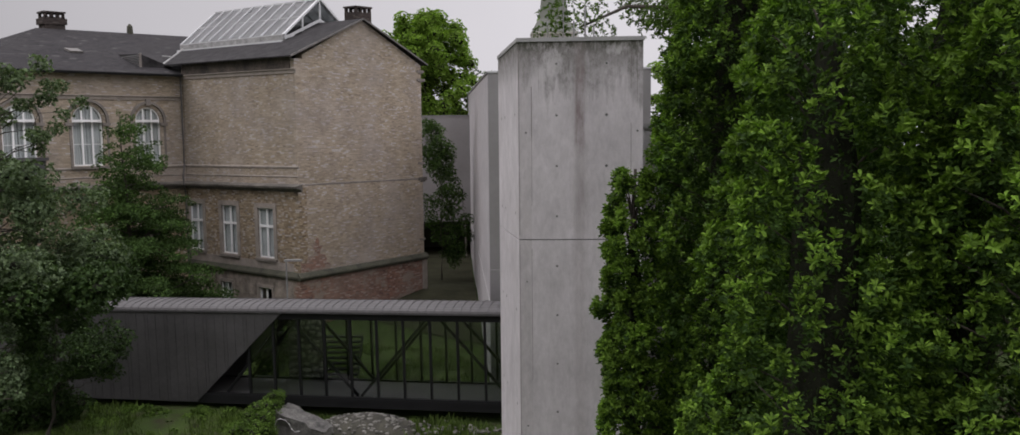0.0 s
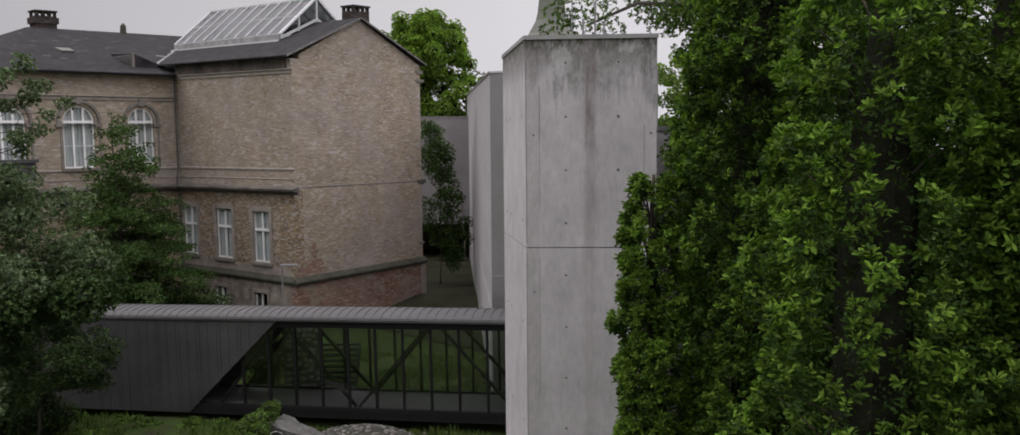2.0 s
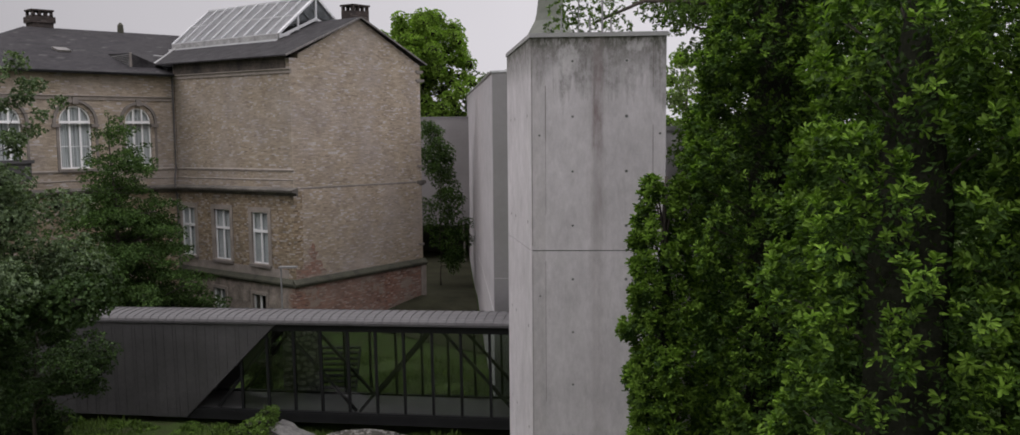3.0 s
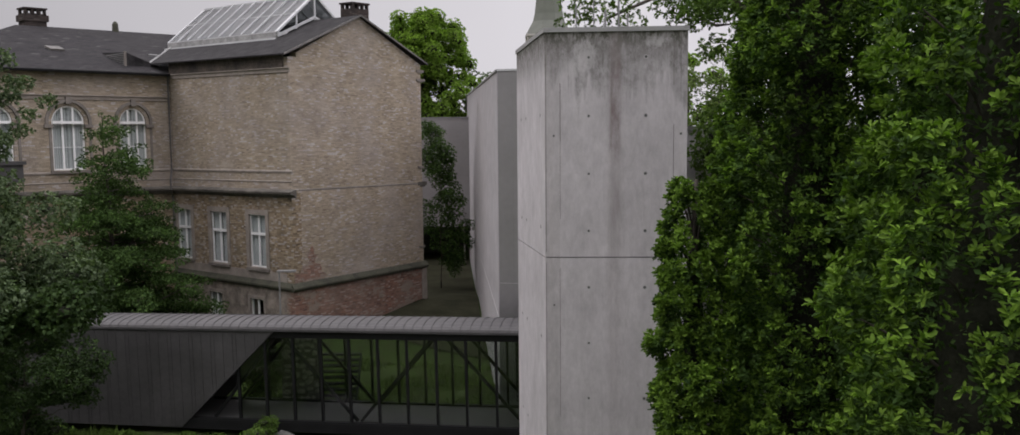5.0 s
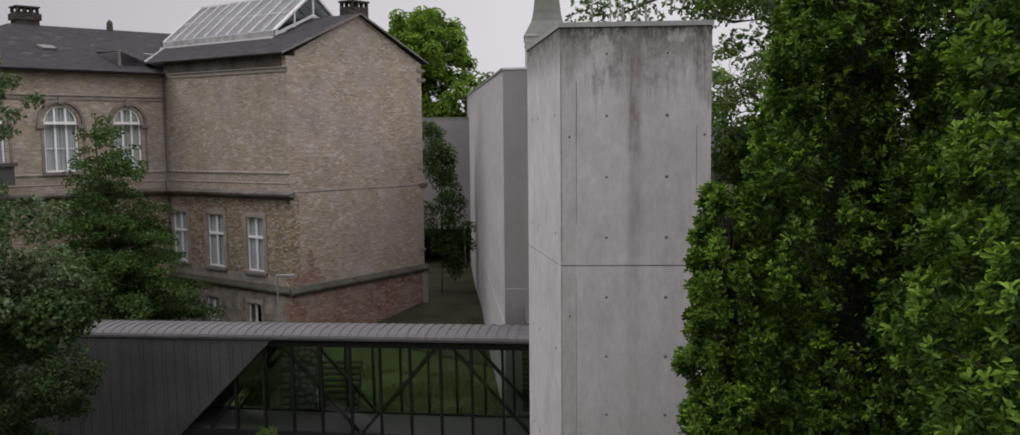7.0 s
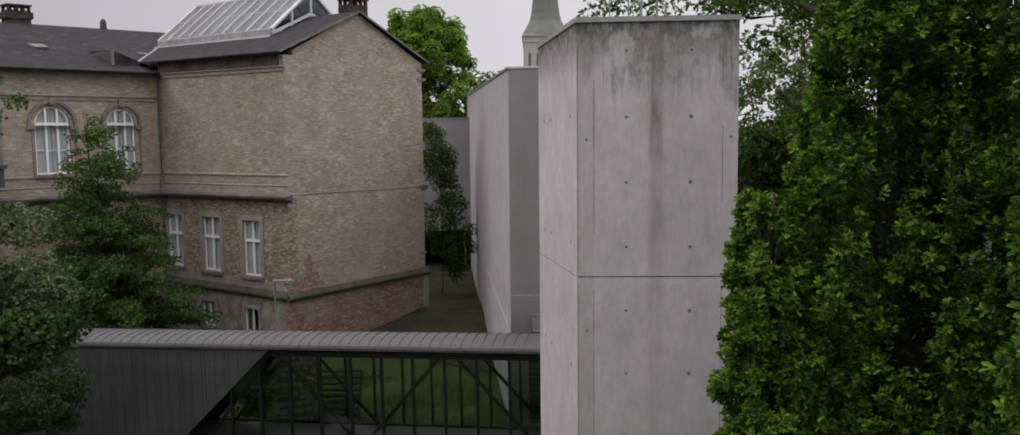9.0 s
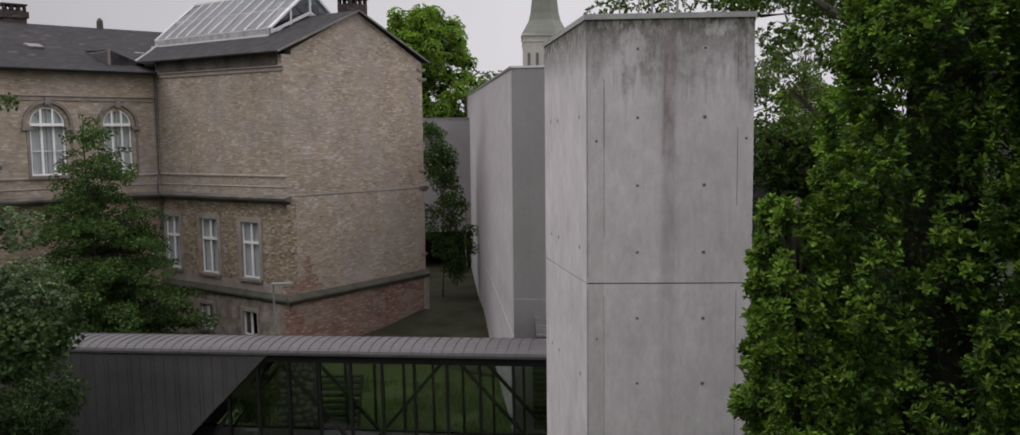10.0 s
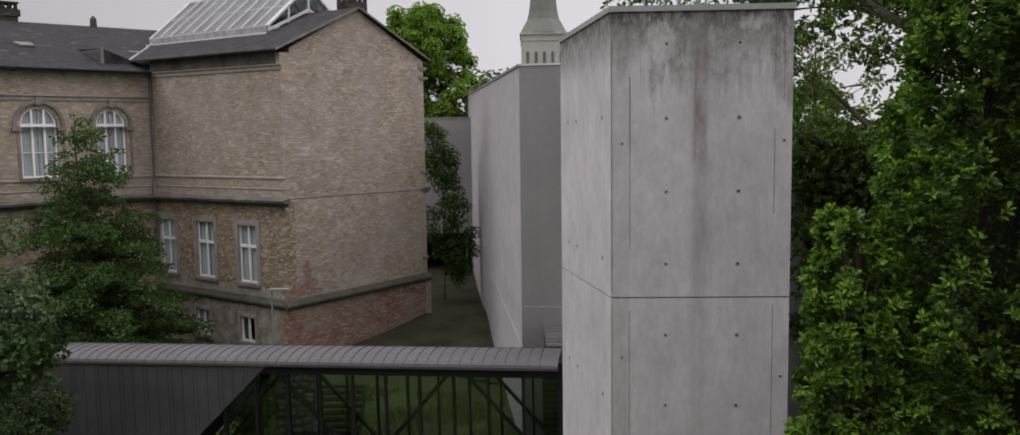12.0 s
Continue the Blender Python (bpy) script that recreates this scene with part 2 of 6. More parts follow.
def concrete(name, tone, top, depth=0.8, streak=None, blooms=(), amount=0.85, grain=(1, 1, 0.35)):
    """Fair-faced concrete: cloudy, with mottled run-off marks below the coping, drips and pale lime bloom."""
    n = Nodes(name)
    ax = n.axes()
    cloud, mid, fine = n.noise(0.45, 6.0, 0.6), n.noise(2.3, 8.0, 0.68, (1, 1, 0.6)), n.noise(70.0, 3.0)
    c = n.mix(tone, n.grey(n.span(cloud, 0.3, 0.7, 0.88, 1.1)), 1.0, "MULTIPLY")
    c = n.mix(c, n.grey(n.span(mid, 0.3, 0.7, 0.84, 1.12)), 1.0, "MULTIPLY")
    c = n.mix(c, n.grey(n.span(n.noise(11.0, 7.0, 0.75, grain), 0.3, 0.7, 0.86, 1.11)), 1.0, "MULTIPLY")
    c = n.mix(c, n.grey(n.span(fine, 0.3, 0.7, 0.95, 1.05)), 1.0, "MULTIPLY")
    below = n.math("SUBTRACT", top, ax["Z"])
    # run-off film: each strip of the face is stained down to its own depth
    strips, fibres = n.noise(4.2, 3.0, 0.6, (1, 1, 0.03), 21.0), n.noise(24.0, 4.0, 0.7, (1, 1, 0.04), 31.0)
    down = n.span(strips, 0.34, 0.66, depth * 0.5, depth * 1.6)
    if streak:
        down = n.math("MULTIPLY", down, n.span(ax["X"], -0.03, 0.0, 0.32, 1.0))
    film = n.math("POWER", n.span(n.math("DIVIDE", below, down), 0.0, 1.0, 1.0, 0.0), 0.45)
    film = n.math("MULTIPLY", film, n.span(fibres, 0.30, 0.56, 0.55, 1.0))
    film = n.math("MULTIPLY", film, n.span(n.noise(14.0, 9.0, 0.8, (1, 1, 0.6), 1.3), 0.43, 0.53, 0.50, 1.0))
    film = n.math("MULTIPLY", film, n.span(n.noise(2.8, 10.0, 0.78, (1, 1, 0.7), 4.4), 0.42, 0.56, 0.50, 1.0))
    # thin drips
    comb = n.noise(13.0, 5.0, 0.7, (1, 1, 0.03), 5.0)
    reach = n.span(n.noise(4.0, 4.0, 0.7, (1, 1, 0.04), 9.0), 0.4, 0.66, depth * 0.2, depth * 1.7)
    drip = n.math("MULTIPLY", n.span(comb, 0.50, 0.62), n.span(n.math("DIVIDE", below, reach), 0.35, 1.0, 1.0, 0.0))
    drip = n.math("MULTIPLY", drip, n.span(n.noise(20.0, 5.0, 0.7, (1, 1, 0.4)), 0.3, 0.55, 0.5, 1.0))
    rim = n.math("MULTIPLY", n.span(below, 0.10, 0.80, 1.0, 0.0), n.span(n.noise(8.0, 7.0, 0.75, (1, 1, 0.5), 2.0), 0.40, 0.54, 0.45, 1.0))
    dirt = n.math("MAXIMUM", n.math("MAXIMUM", film, rim), n.math("MULTIPLY", drip, 0.9))
    bloom = None
    for bx, bz, rx, rz in blooms:
        dx = n.math("DIVIDE", n.math("SUBTRACT", ax["X"], bx), rx)
        dz = n.math("DIVIDE", n.math("SUBTRACT", ax["Z"], bz), rz)
        d2 = n.math("ADD", n.math("MULTIPLY", dx, dx), n.math("MULTIPLY", dz, dz))
        one = n.span(n.math("ADD", d2, n.math("MULTIPLY", n.math("SUBTRACT", n.noise(11.0, 9.0, 0.78, (1, 1, 0.5), bx), 0.5), 7.0)), 0.0, 1.3, 1.0, 0.0)
        bloom = one if bloom is None else n.math("MAXIMUM", bloom, one)
    if bloom is not None:
        dirt = n.math("MULTIPLY", dirt, n.span(bloom, 0.0, 1.0, 1.0, 0.55))
    c = n.mix(c, n.mix((0.092, 0.086, 0.073), (0.056, 0.057, 0.038), n.span(n.noise(4.0, 5.0), 0.4, 0.6)), n.math("MULTIPLY", dirt, amount))
    c = n.mix(c, (0.20, 0.19, 0.18), n.math("MULTIPLY", n.span(n.noise(3.2, 7.0, 0.72, (1, 1, 0.16)), 0.55, 0.74), 0.3))
    c = n.mix(c, (0.56, 0.54, 0.545), n.math("MULTIPLY", n.span(n.noise(2.6, 5.0, 0.7, (1, 1, 0.2), 11.0), 0.62, 0.75), 0.2))
    if bloom is not None:
        c = n.mix(c, (0.60, 0.575, 0.58), n.math("MULTIPLY", bloom, 0.30))
    if streak:
        x = n.math("ADD", ax["X"], n.math("MULTIPLY", n.math("SUBTRACT", n.noise(2.5, 5.0, 0.6, (1, 1, 0.6)), 0.5), 0.10))
        band = n.span(n.math("ABSOLUTE", n.math("SUBTRACT", x, streak[0])), streak[1] * 0.55, streak[1], 1.0, 0.0)
        band = n.math("MULTIPLY", band, n.span(n.math("ABSOLUTE", n.math("SUBTRACT", ax["Z"], streak[2])), streak[3] * 0.75, streak[3] * 1.15, 1.0, 0.15))
        band = n.math("MULTIPLY", band, n.span(ax["Y"], 0.3, 0.6, 1.0, 0.0))
        low = n.span(n.math("ABSOLUTE", n.math("SUBTRACT", x, streak[0])), streak[1] * 0.5, streak[1] * 1.5, 1.0, 0.0)
        low = n.math("MULTIPLY", low, n.math("MULTIPLY", n.span(ax["Z"], 5.2, 6.1, 0.25, 0.6), n.span(ax["Y"], 0.3, 0.6, 1.0, 0.0)))
        c = n.mix(c, (0.21, 0.18, 0.175), n.math("MULTIPLY", low, n.span(n.noise(3.0, 6.0, 0.7, (1, 1, 0.25), 8.0), 0.35, 0.65, 0.1, 0.8)))
        panel = n.math("MULTIPLY", n.span(ax["X"], 0.0, 0.01), n.span(ax["X"], 0.262, 0.275, 1.0, 0.0))
        c = n.mix(c, (0.85, 0.845, 0.83), n.math("MULTIPLY", panel, n.span(n.noise(1.6, 6.0, 0.7, (1, 1, 0.5), 2.0), 0.3, 0.7, 0.25, 1.0)), "MULTIPLY")
        c = n.mix(c, (0.165, 0.115, 0.115), n.math("MULTIPLY", band, n.span(n.noise(7.0, 8.0, 0.75, (1, 1, 0.35), 3.0), 0.36, 0.66, 0.1, 0.8)))
    n.bump(n.math("ADD", fine, n.math("MULTIPLY", mid, 1.5)), 0.12, 0.01)
    return n.done(c, n.span(cloud, 0.3, 0.7, 0.62, 0.8))


def foliage(name, dark, light, glow=0.16, rough=0.6, gloss=0.10):
    n = Nodes(name)
    r = n.t.nodes.new("ShaderNodeNewGeometry").outputs["Random Per Island"]
    c = n.mix(dark, light, n.span(r, 0.0, 1.0, 0.1, 1.0))
    c = n.mix(c, n.grey(n.span(n.noise(0.9, 3.0), 0.3, 0.7, 0.65, 1.32)), 1.0, "MULTIPLY")
    c = n.mix(c, n.grey(n.span(n.noise(3.4, 2.0), 0.34, 0.66, 0.6, 1.4)), 1.0, "MULTIPLY")
    n.done(c, rough, 0.0, gloss)
    tr = n.add("ShaderNodeBsdfTranslucent", Color=n.mix(c, (1.0, 1.22, 0.48), 1.0, "MULTIPLY"))
    mx = n.t.nodes.new("ShaderNodeMixShader")
    mx.inputs[0].default_value = glow
    n.t.links.new(n.bsdf.outputs[0], mx.inputs[1])
    n.t.links.new(tr.outputs[0], mx.inputs[2])
    n.t.links.new(mx.outputs[0], n.t.nodes["Material Output"].inputs["Surface"])
    return n.m


def window_glass(name, tint=(0.85, 0.9, 0.9), dark=0.0):
    n = Nodes(name)
    clear = n.add("ShaderNodeBsdfTransparent", Color=tint)
    gloss = n.add("ShaderNodeBsdfGlossy", Color=(0.9, 0.9, 0.92), Roughness=0.02)
    lw = n.add("ShaderNodeLayerWeight", Blend=0.5)
    gain = n.math("ADD", n.math("MULTIPLY", n.math("POWER", lw.outputs["Facing"], 5.0), 0.9), 0.05)
    mx = n.t.nodes.new("ShaderNodeMixShader")
    n.t.links.new(gain, mx.inputs[0])
    n.t.links.new(clear.outputs[0], mx.inputs[1])
    n.t.links.new(gloss.outputs[0], mx.inputs[2])
    n.t.links.new(mx.outputs[0], n.t.nodes["Material Output"].inputs["Surface"])
    return n.m


def grass_ground(name):
    n = Nodes(name)
    a, b, c2 = n.noise(0.25, 6.0, 0.6), n.noise(1.6, 6.0, 0.65), n.noise(22.0, 4.0, 0.7)
    c = n.mix((0.040, 0.064, 0.018), (0.066, 0.098, 0.027), n.span(a, 0.35, 0.65))
    c = n.mix(c, (0.050, 0.042, 0.030), n.span(b, 0.48, 0.64, 0.0, 0.8))
    c = n.mix(c, n.grey(n.span(c2, 0.25, 0.75, 0.5, 1.45)), 1.0, "MULTIPLY")
    n.bump(c2, 0.9, 0.05)
    return n.done(c, 0.95, 0.0, 0.1)


M_STONE = coursed("coursed_sandstone", (0.435, 0.362, 0.280), (0.292, 0.236, 0.176), (0.255, 0.215, 0.178), 0.066, 0.21, (0.370, 0.328, 0.312), 0.6, wobble=0.008, pale=(0.475, 0.435, 0.43), dark=0.78, odd=0.14)
M_RUBBLE = coursed("rough_lower_sandstone", (0.40, 0.315, 0.215), (0.215, 0.160, 0.105), (0.115, 0.095, 0.075), 0.085, 0.19, (0.27, 0.235, 0.20), 0.4, rough_face=1.6, wobble=0.10, odd=0.2)
M_BRICK = coursed("old_red_brick", (0.33, 0.172, 0.125), (0.200, 0.112, 0.088), (0.27, 0.225, 0.19), 0.072, 0.22, (0.26, 0.205, 0.175), 0.6, (0.29, 0.245, 0.205), 0.52, wobble=0.03, pale=(0.40, 0.33, 0.29), odd=0.22)
M_TRIM = plain("weathered_sandstone_trim", (0.185, 0.162, 0.145), 0.9, 0, 0.3, 1.2, 18.0, 0.3)
M_TRIM_DARK = plain("mossy_dark_stone", (0.055, 0.054, 0.038), 0.95, 0, 0.45, 1.5, 14.0, 0.4)
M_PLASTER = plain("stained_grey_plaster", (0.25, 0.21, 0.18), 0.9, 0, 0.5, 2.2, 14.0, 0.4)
M_SLATE = coursed("dark_slate_roofing", (0.034, 0.031, 0.033), (0.022, 0.020, 0.022), (0.018, 0.017, 0.018), 0.09, 0.30, (0.045, 0.042, 0.042), 0.4, pale=(0.075, 0.07, 0.07), odd=0.05)
M_FELT = plain("dark_bitumen_roofing", (0.031, 0.029, 0.030), 0.9, 0, 0.55, 2.2, 16.0, 0.4, 0.12)
M_WHITE = plain("white_painted_wood", (0.78, 0.77, 0.77), 0.5, 0, 0.06, 3.0, 40.0, 0.05)
M_WHITEMETAL = plain("white_coated_aluminium", (0.52, 0.52, 0.53), 0.4, 0, 0.08, 2.0, 30.0, 0.03)
M_CURTAIN = plain("pale_net_curtain", (0.47, 0.462, 0.46), 0.9, 0, 0.1, 2.0, 30.0, 0.1)
M_GLASS = window_glass("clear_window_glass")
M_TINTED = window_glass("grey_tinted_glass", (0.80, 0.82, 0.81))
M_SKYGLASS = plain("frosted_skylight_glass", (0.26, 0.26, 0.265), 0.35, 0, 0.12, 0.8, 6.0, 0.0, 0.5)
# dark base colour stands for the unlit look of rooms and recesses
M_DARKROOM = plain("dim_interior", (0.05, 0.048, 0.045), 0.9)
M_TOWER = concrete("tower_concrete", (0.522, 0.487, 0.507), 10.28, 0.95, (1.26, 0.12, 8.95, 0.95), ((0.70, 9.80, 0.22, 0.30), (1.98, 10.08, 0.20, 0.10), (0.50, 9.55, 0.10, 0.16)), 1.0)
M_WALLCON = concrete("long_wall_concrete", (0.425, 0.40, 0.415), 12.0, 1.2, amount=0.35, grain=(0.12, 0.12, 0.12))
M_COPING = plain("dull_metal_coping", (0.24, 0.235, 0.235), 0.5, 0.4, 0.2, 2.0, 20.0, 0.05)
M_ZINC = plain("weathered_zinc", (0.275, 0.262, 0.266), 0.36, 0.35, 0.08, 0.5, 5.0, 0.01)
M_ZINCROOF = plain("pale_zinc_roof", (0.076, 0.071, 0.072), 0.65, 0.2, 0.2, 1.0, 10.0, 0.05)
M_CLAD = plain("dark_zinc_cladding", (0.07, 0.066, 0.068), 0.6, 0.3, 0.2, 0.8, 9.0, 0.05)
M_STEEL = plain("black_painted_steel", (0.014, 0.014, 0.0145), 0.6, 0.0, 0.2, spec=0.12)
M_FLOOR = plain("grey_walkway_floor", (0.09, 0.088, 0.086), 0.6, 0, 0.2)
M_DARKTIE = plain("dark_tie_plug", (0.10, 0.10, 0.10), 0.8)
M_BARK = plain("grey_brown_bark", (0.055, 0.045, 0.036), 0.95, 0, 0.4, 3.0, 25.0, 0.6)
# near-black tone of the foliage cores: shade put into the colour
M_SHADECORE = plain("crown_shade_tone", (0.024, 0.025, 0.018), 0.95, 0, 0.5, 4.0, 30.0, 0.8, 0.03)
M_GRASS = grass_ground("rough_grass")
M_PATH = plain("damp_mossy_gravel", (0.036, 0.036, 0.023), 0.95, 0, 0.35, 0.7, 18.0, 0.5, 0.03)
M_RUIN = coursed("old_bridge_rubble", (0.21, 0.20, 0.185), (0.14, 0.135, 0.12), (0.12, 0.11, 0.09), 0.16, 0.26, (0.22, 0.21, 0.18), 0.4, rough_face=1.8)
n = Nodes("grey_cobbles")
tone = n.t.nodes.new("ShaderNodeObjectInfo").outputs["Random"]
c = n.mix((0.055, 0.052, 0.044), (0.215, 0.205, 0.185), tone)
n.bump(n.noise(22.0), 0.4, 0.01)
M_COBBLE = n.done(n.mix(c, n.grey(n.span(n.noise(9.0), 0.3, 0.7, 0.8, 1.2)), 1.0, "MULTIPLY"), 0.9)
M_HOSE = plain("pale_grey_hose", (0.55, 0.54, 0.54), 0.5)
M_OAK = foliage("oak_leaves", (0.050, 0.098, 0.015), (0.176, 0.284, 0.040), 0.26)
# darker copy of oak_leaves: the crown's inner shade put into the colour
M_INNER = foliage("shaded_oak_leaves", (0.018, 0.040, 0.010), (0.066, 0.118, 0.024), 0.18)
M_OLD = foliage("older_oak_leaves", (0.028, 0.055, 0.012), (0.105, 0.168, 0.034), 0.24)
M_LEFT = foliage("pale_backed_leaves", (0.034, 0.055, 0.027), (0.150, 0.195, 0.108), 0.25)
M_YEW = foliage("dark_drooping_leaves", (0.016, 0.037, 0.011), (0.082, 0.135, 0.037), 0.24)
M_FAR = foliage("fresh_maple_leaves", (0.095, 0.165, 0.025), (0.20, 0.30, 0.05), 0.38)
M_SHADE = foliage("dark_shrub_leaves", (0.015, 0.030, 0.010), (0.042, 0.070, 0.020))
M_SHRUB = foliage("soft_shrub_leaves", (0.055, 0.085, 0.028), (0.13, 0.175, 0.06), 0.3)
M_HEDGE = foliage("hedge_leaves", (0.045, 0.085, 0.014), (0.10, 0.16, 0.03))
M_PALE = plain("greyed_copper_spire", (0.132, 0.138, 0.116), 0.7, 0, 0.15, 0.06, 0.4, 0.0)
M_TOWERSTONE = plain("pale_church_stone", (0.40, 0.37, 0.35), 0.9, 0, 0.15, 0.1, 1.0, 0.0)
M_HAZED = plain("haze_grey_opening", (0.12, 0.115, 0.108), 0.9, 0, 0.2, 0.3, 2.0, 0.0)
M_RIM = plain("pale_cement_rim", (0.42, 0.40, 0.40), 0.85, 0, 0.2, 8.0, 40.0, 0.1)
M_BLADE = foliage("grass_blades", (0.048, 0.080, 0.018), (0.105, 0.148, 0.038), 0.25)
M_FORM = plain("grimy_form_joint", (0.17, 0.155, 0.145), 0.9, 0, 0.5, 3.0, 25.0, 0.2)
M_DRESSED = plain("dressed_sandstone", (0.27, 0.233, 0.205), 0.9, 0, 0.25, 1.5, 20.0, 0.25)
M_PIER = plain("pale_rubble_stone", (0.36, 0.335, 0.29), 0.9, 0, 0.35, 3.0, 25.0, 0.4)
M_LEAD = plain("dull_lead_flashing", (0.27, 0.265, 0.26), 0.7, 0.0, 0.35, 2.5, 12.0, 0.2)
M_CORNICE = plain("blackened_sandstone_cornice", (0.105, 0.094, 0.082), 0.9, 0, 0.5, 1.6, 14.0, 0.3)
M_CAP = plain("pale_grey_coping_sheet", (0.31, 0.305, 0.305), 0.55, 0.1, 0.15, 1.5, 16.0, 0.05)
M_EAVESHADE = plain("shaded_eaves_boards", (0.062, 0.050, 0.041), 0.9, 0, 0.75, 0.9, 12.0, 0.2)
M_CHIMNEY = coursed("sooty_chimney_brick", (0.075, 0.055, 0.05), (0.045, 0.036, 0.034), (0.05, 0.045, 0.042), 0.08, 0.24, (0.06, 0.055, 0.05), 0.4, pale=(0.12, 0.10, 0.095))
M_PIPE = plain("grey_painted_downpipe", (0.10, 0.092, 0.09), 0.7, 0, 0.3, 1.0, 15.0, 0.1)
M_VERGE = plain("weathered_verge_flashing", (0.13, 0.12, 0.112), 0.8, 0, 0.4, 2.0, 12.0, 0.1)
M_STUCCO = plain("weathered_grey_stucco", (0.10, 0.095, 0.088), 0.9, 0, 0.6, 3.0, 16.0, 0.7)
M_GRAVEL = plain("earthy_gravel", (0.045, 0.042, 0.032), 0.95, 0, 0.45, 3.0, 24.0, 0.6)


# ---- ground: one sheet to the horizon ----
def ground_z(x, y):
    """Height of the ground: a dip behind the footbridge, a rise along the gable, gently uneven."""
    z = -0.62 + 0.12 * noise.noise((x * 0.15, y * 0.15, 0.3)) + 0.04 * noise.noise((x * 0.7, y * 0.7, 2.0))
    near = math.exp(-((x - 0.5) ** 2 + (y - 9.5) ** 2) / 14.0)
    return z + 0.55 * near


bm = bmesh.new()
lines = sorted({-2400, -1200, -600, -300, -150, -90, -60, *range(-45, 60, 3), 75, 100, 150, 300, 600, 1200, 2400, *[-12 + 0.75 * i for i in range(56)]})
grid = [[bm.verts.new((x, y, ground_z(x, y) if abs(x) < 100 and abs(y) < 100 else -0.62)) for y in lines] for x in lines]
for i in range(len(lines) - 1):
    for j in range(len(lines) - 1):
        bm.faces.new((grid[i][j], grid[i + 1][j], grid[i + 1][j + 1], grid[i][j + 1]))
solid("ground", bm, M_GRASS, "rough uneven grass with bare earthy patches", "ground", kind="structure", smooth=True)

WALL_DIR = Vector((-0.643, 0.766))
WALL_END = Vector((13.84, -2.81))
bm = bmesh.new()
steps = []
for i in range(46):
    b = WALL_END + WALL_DIR * (6.8 + i * 0.95)
    row = []
    for k in range(6):
        x, y = b.x - 0.1 + (0.05 - b.x) * k / 5 if b.y < 8.9 else b.x - 0.1 - 7.5 * k / 5, b.y + 0.5 * k / 5
        row.append(bm.verts.new((x, y, ground_z(x, y) + 0.09)))
    steps.append(row)
for r, s in zip(steps, steps[1:]):
    for k in range(5):
        bm.faces.new((r[k], r[k + 1], s[k + 1], s[k]))
solid("path", bm, M_PATH, "damp brown gravel path beside the concrete wall", "path", kind="structure", smooth=True)

# ---- old museum building: a gabled pavilion and a wing at right angles ----
LEN, WID = 9.57, 8.93
Z_PLINTH, Z_STRING, Z_EAVE, Z_RIDGE = 1.9, 6.3, 12.5, 14.68
museum = thing("museum_building", "old coursed sandstone museum with slate roofs and white windows", "building")
F_LEFT = frame_of((0, 0, 0), (-1, 0), (0, 1))
F_GABLE = frame_of((0, 0, 0), (0, 1), (-1, 0))
F_WING = frame_of((-LEN, 0, 0), (0, -1), (-1, 0))


def rect(x0, x1, z0, z1):
    return [(x0, z0), (x1, z0), (x1, z1), (x0, z1)]


def arch(x0, x1, z0, z_spring, n=16):
    r, c = (x1 - x0) / 2, (x0 + x1) / 2
    return [(x0, z0), (x1, z0)] + [(c + r * math.cos(math.pi * k / n), z_spring + r * math.sin(math.pi * k / n)) for k in range(n + 1)]


LOW_WINDOWS = [(1.93, 3.26, 2.66, 5.24), (4.98, 6.38, 2.66, 5.28), (8.04, 9.38, 2.68, 5.30)]
CELLAR_WINDOWS = [(2.16, 3.26, 0.0, 1.16), (5.46, 6.60, -0.05, 1.18)]
ARCHED = [(1.38, 2.74), (4.46, 5.96), (7.62, 9.10)]

bm = bmesh.new()
pierced(bm, rect(0.0, LEN, Z_STRING, Z_EAVE), [], 0.5, F_LEFT)
part("wall", bm, M_STONE, museum)
bm = bmesh.new()
pierced(bm, rect(0.0, LEN, Z_PLINTH, Z_STRING), [rect(*w) for w in LOW_WINDOWS], 0.5, F_LEFT)
part("wall", bm, M_RUBBLE, museum, "rough yellow-brown rubble wall")
bm = bmesh.new()
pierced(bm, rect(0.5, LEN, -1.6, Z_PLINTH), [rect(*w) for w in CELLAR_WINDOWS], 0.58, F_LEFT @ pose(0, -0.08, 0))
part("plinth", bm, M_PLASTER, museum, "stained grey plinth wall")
bm = bmesh.new()
pierced(bm, [(0.5, Z_PLINTH), (WID, Z_PLINTH), (WID, Z_EAVE), (4.4, Z_RIDGE - 0.06), (0.5, Z_EAVE + 0.2)], [], 0.5, F_GABLE)
part("gable_wall", bm, M_STONE, museum)
bm = bmesh.new()
cube(bm, -0.085, WID + 0.08, -0.08, 0.5, -1.6, Z_PLINTH, F_GABLE)
part("brick_plinth", bm, M_BRICK, museum, "worn red brick plinth with plaster patches")
bm = bmesh.new()
cube(bm, 0.5, LEN + 9, 0, 0.5, -1.6, Z_EAVE, frame_of((0, WID, 0), (-1, 0), (0, -1)))
part("wall", bm, M_STONE, museum)
bm = bmesh.new()
pierced(bm, rect(0.0, 10.3, Z_STRING, 11.95), [arch(a, b, 7.42, 9.66) for a, b in ARCHED], 0.5, F_WING)
part("wall", bm, M_STONE, museum)
bm = bmesh.new()
pierced(bm, rect(-0.1, 10.3, -1.6, Z_STRING), [], 0.5, F_WING)
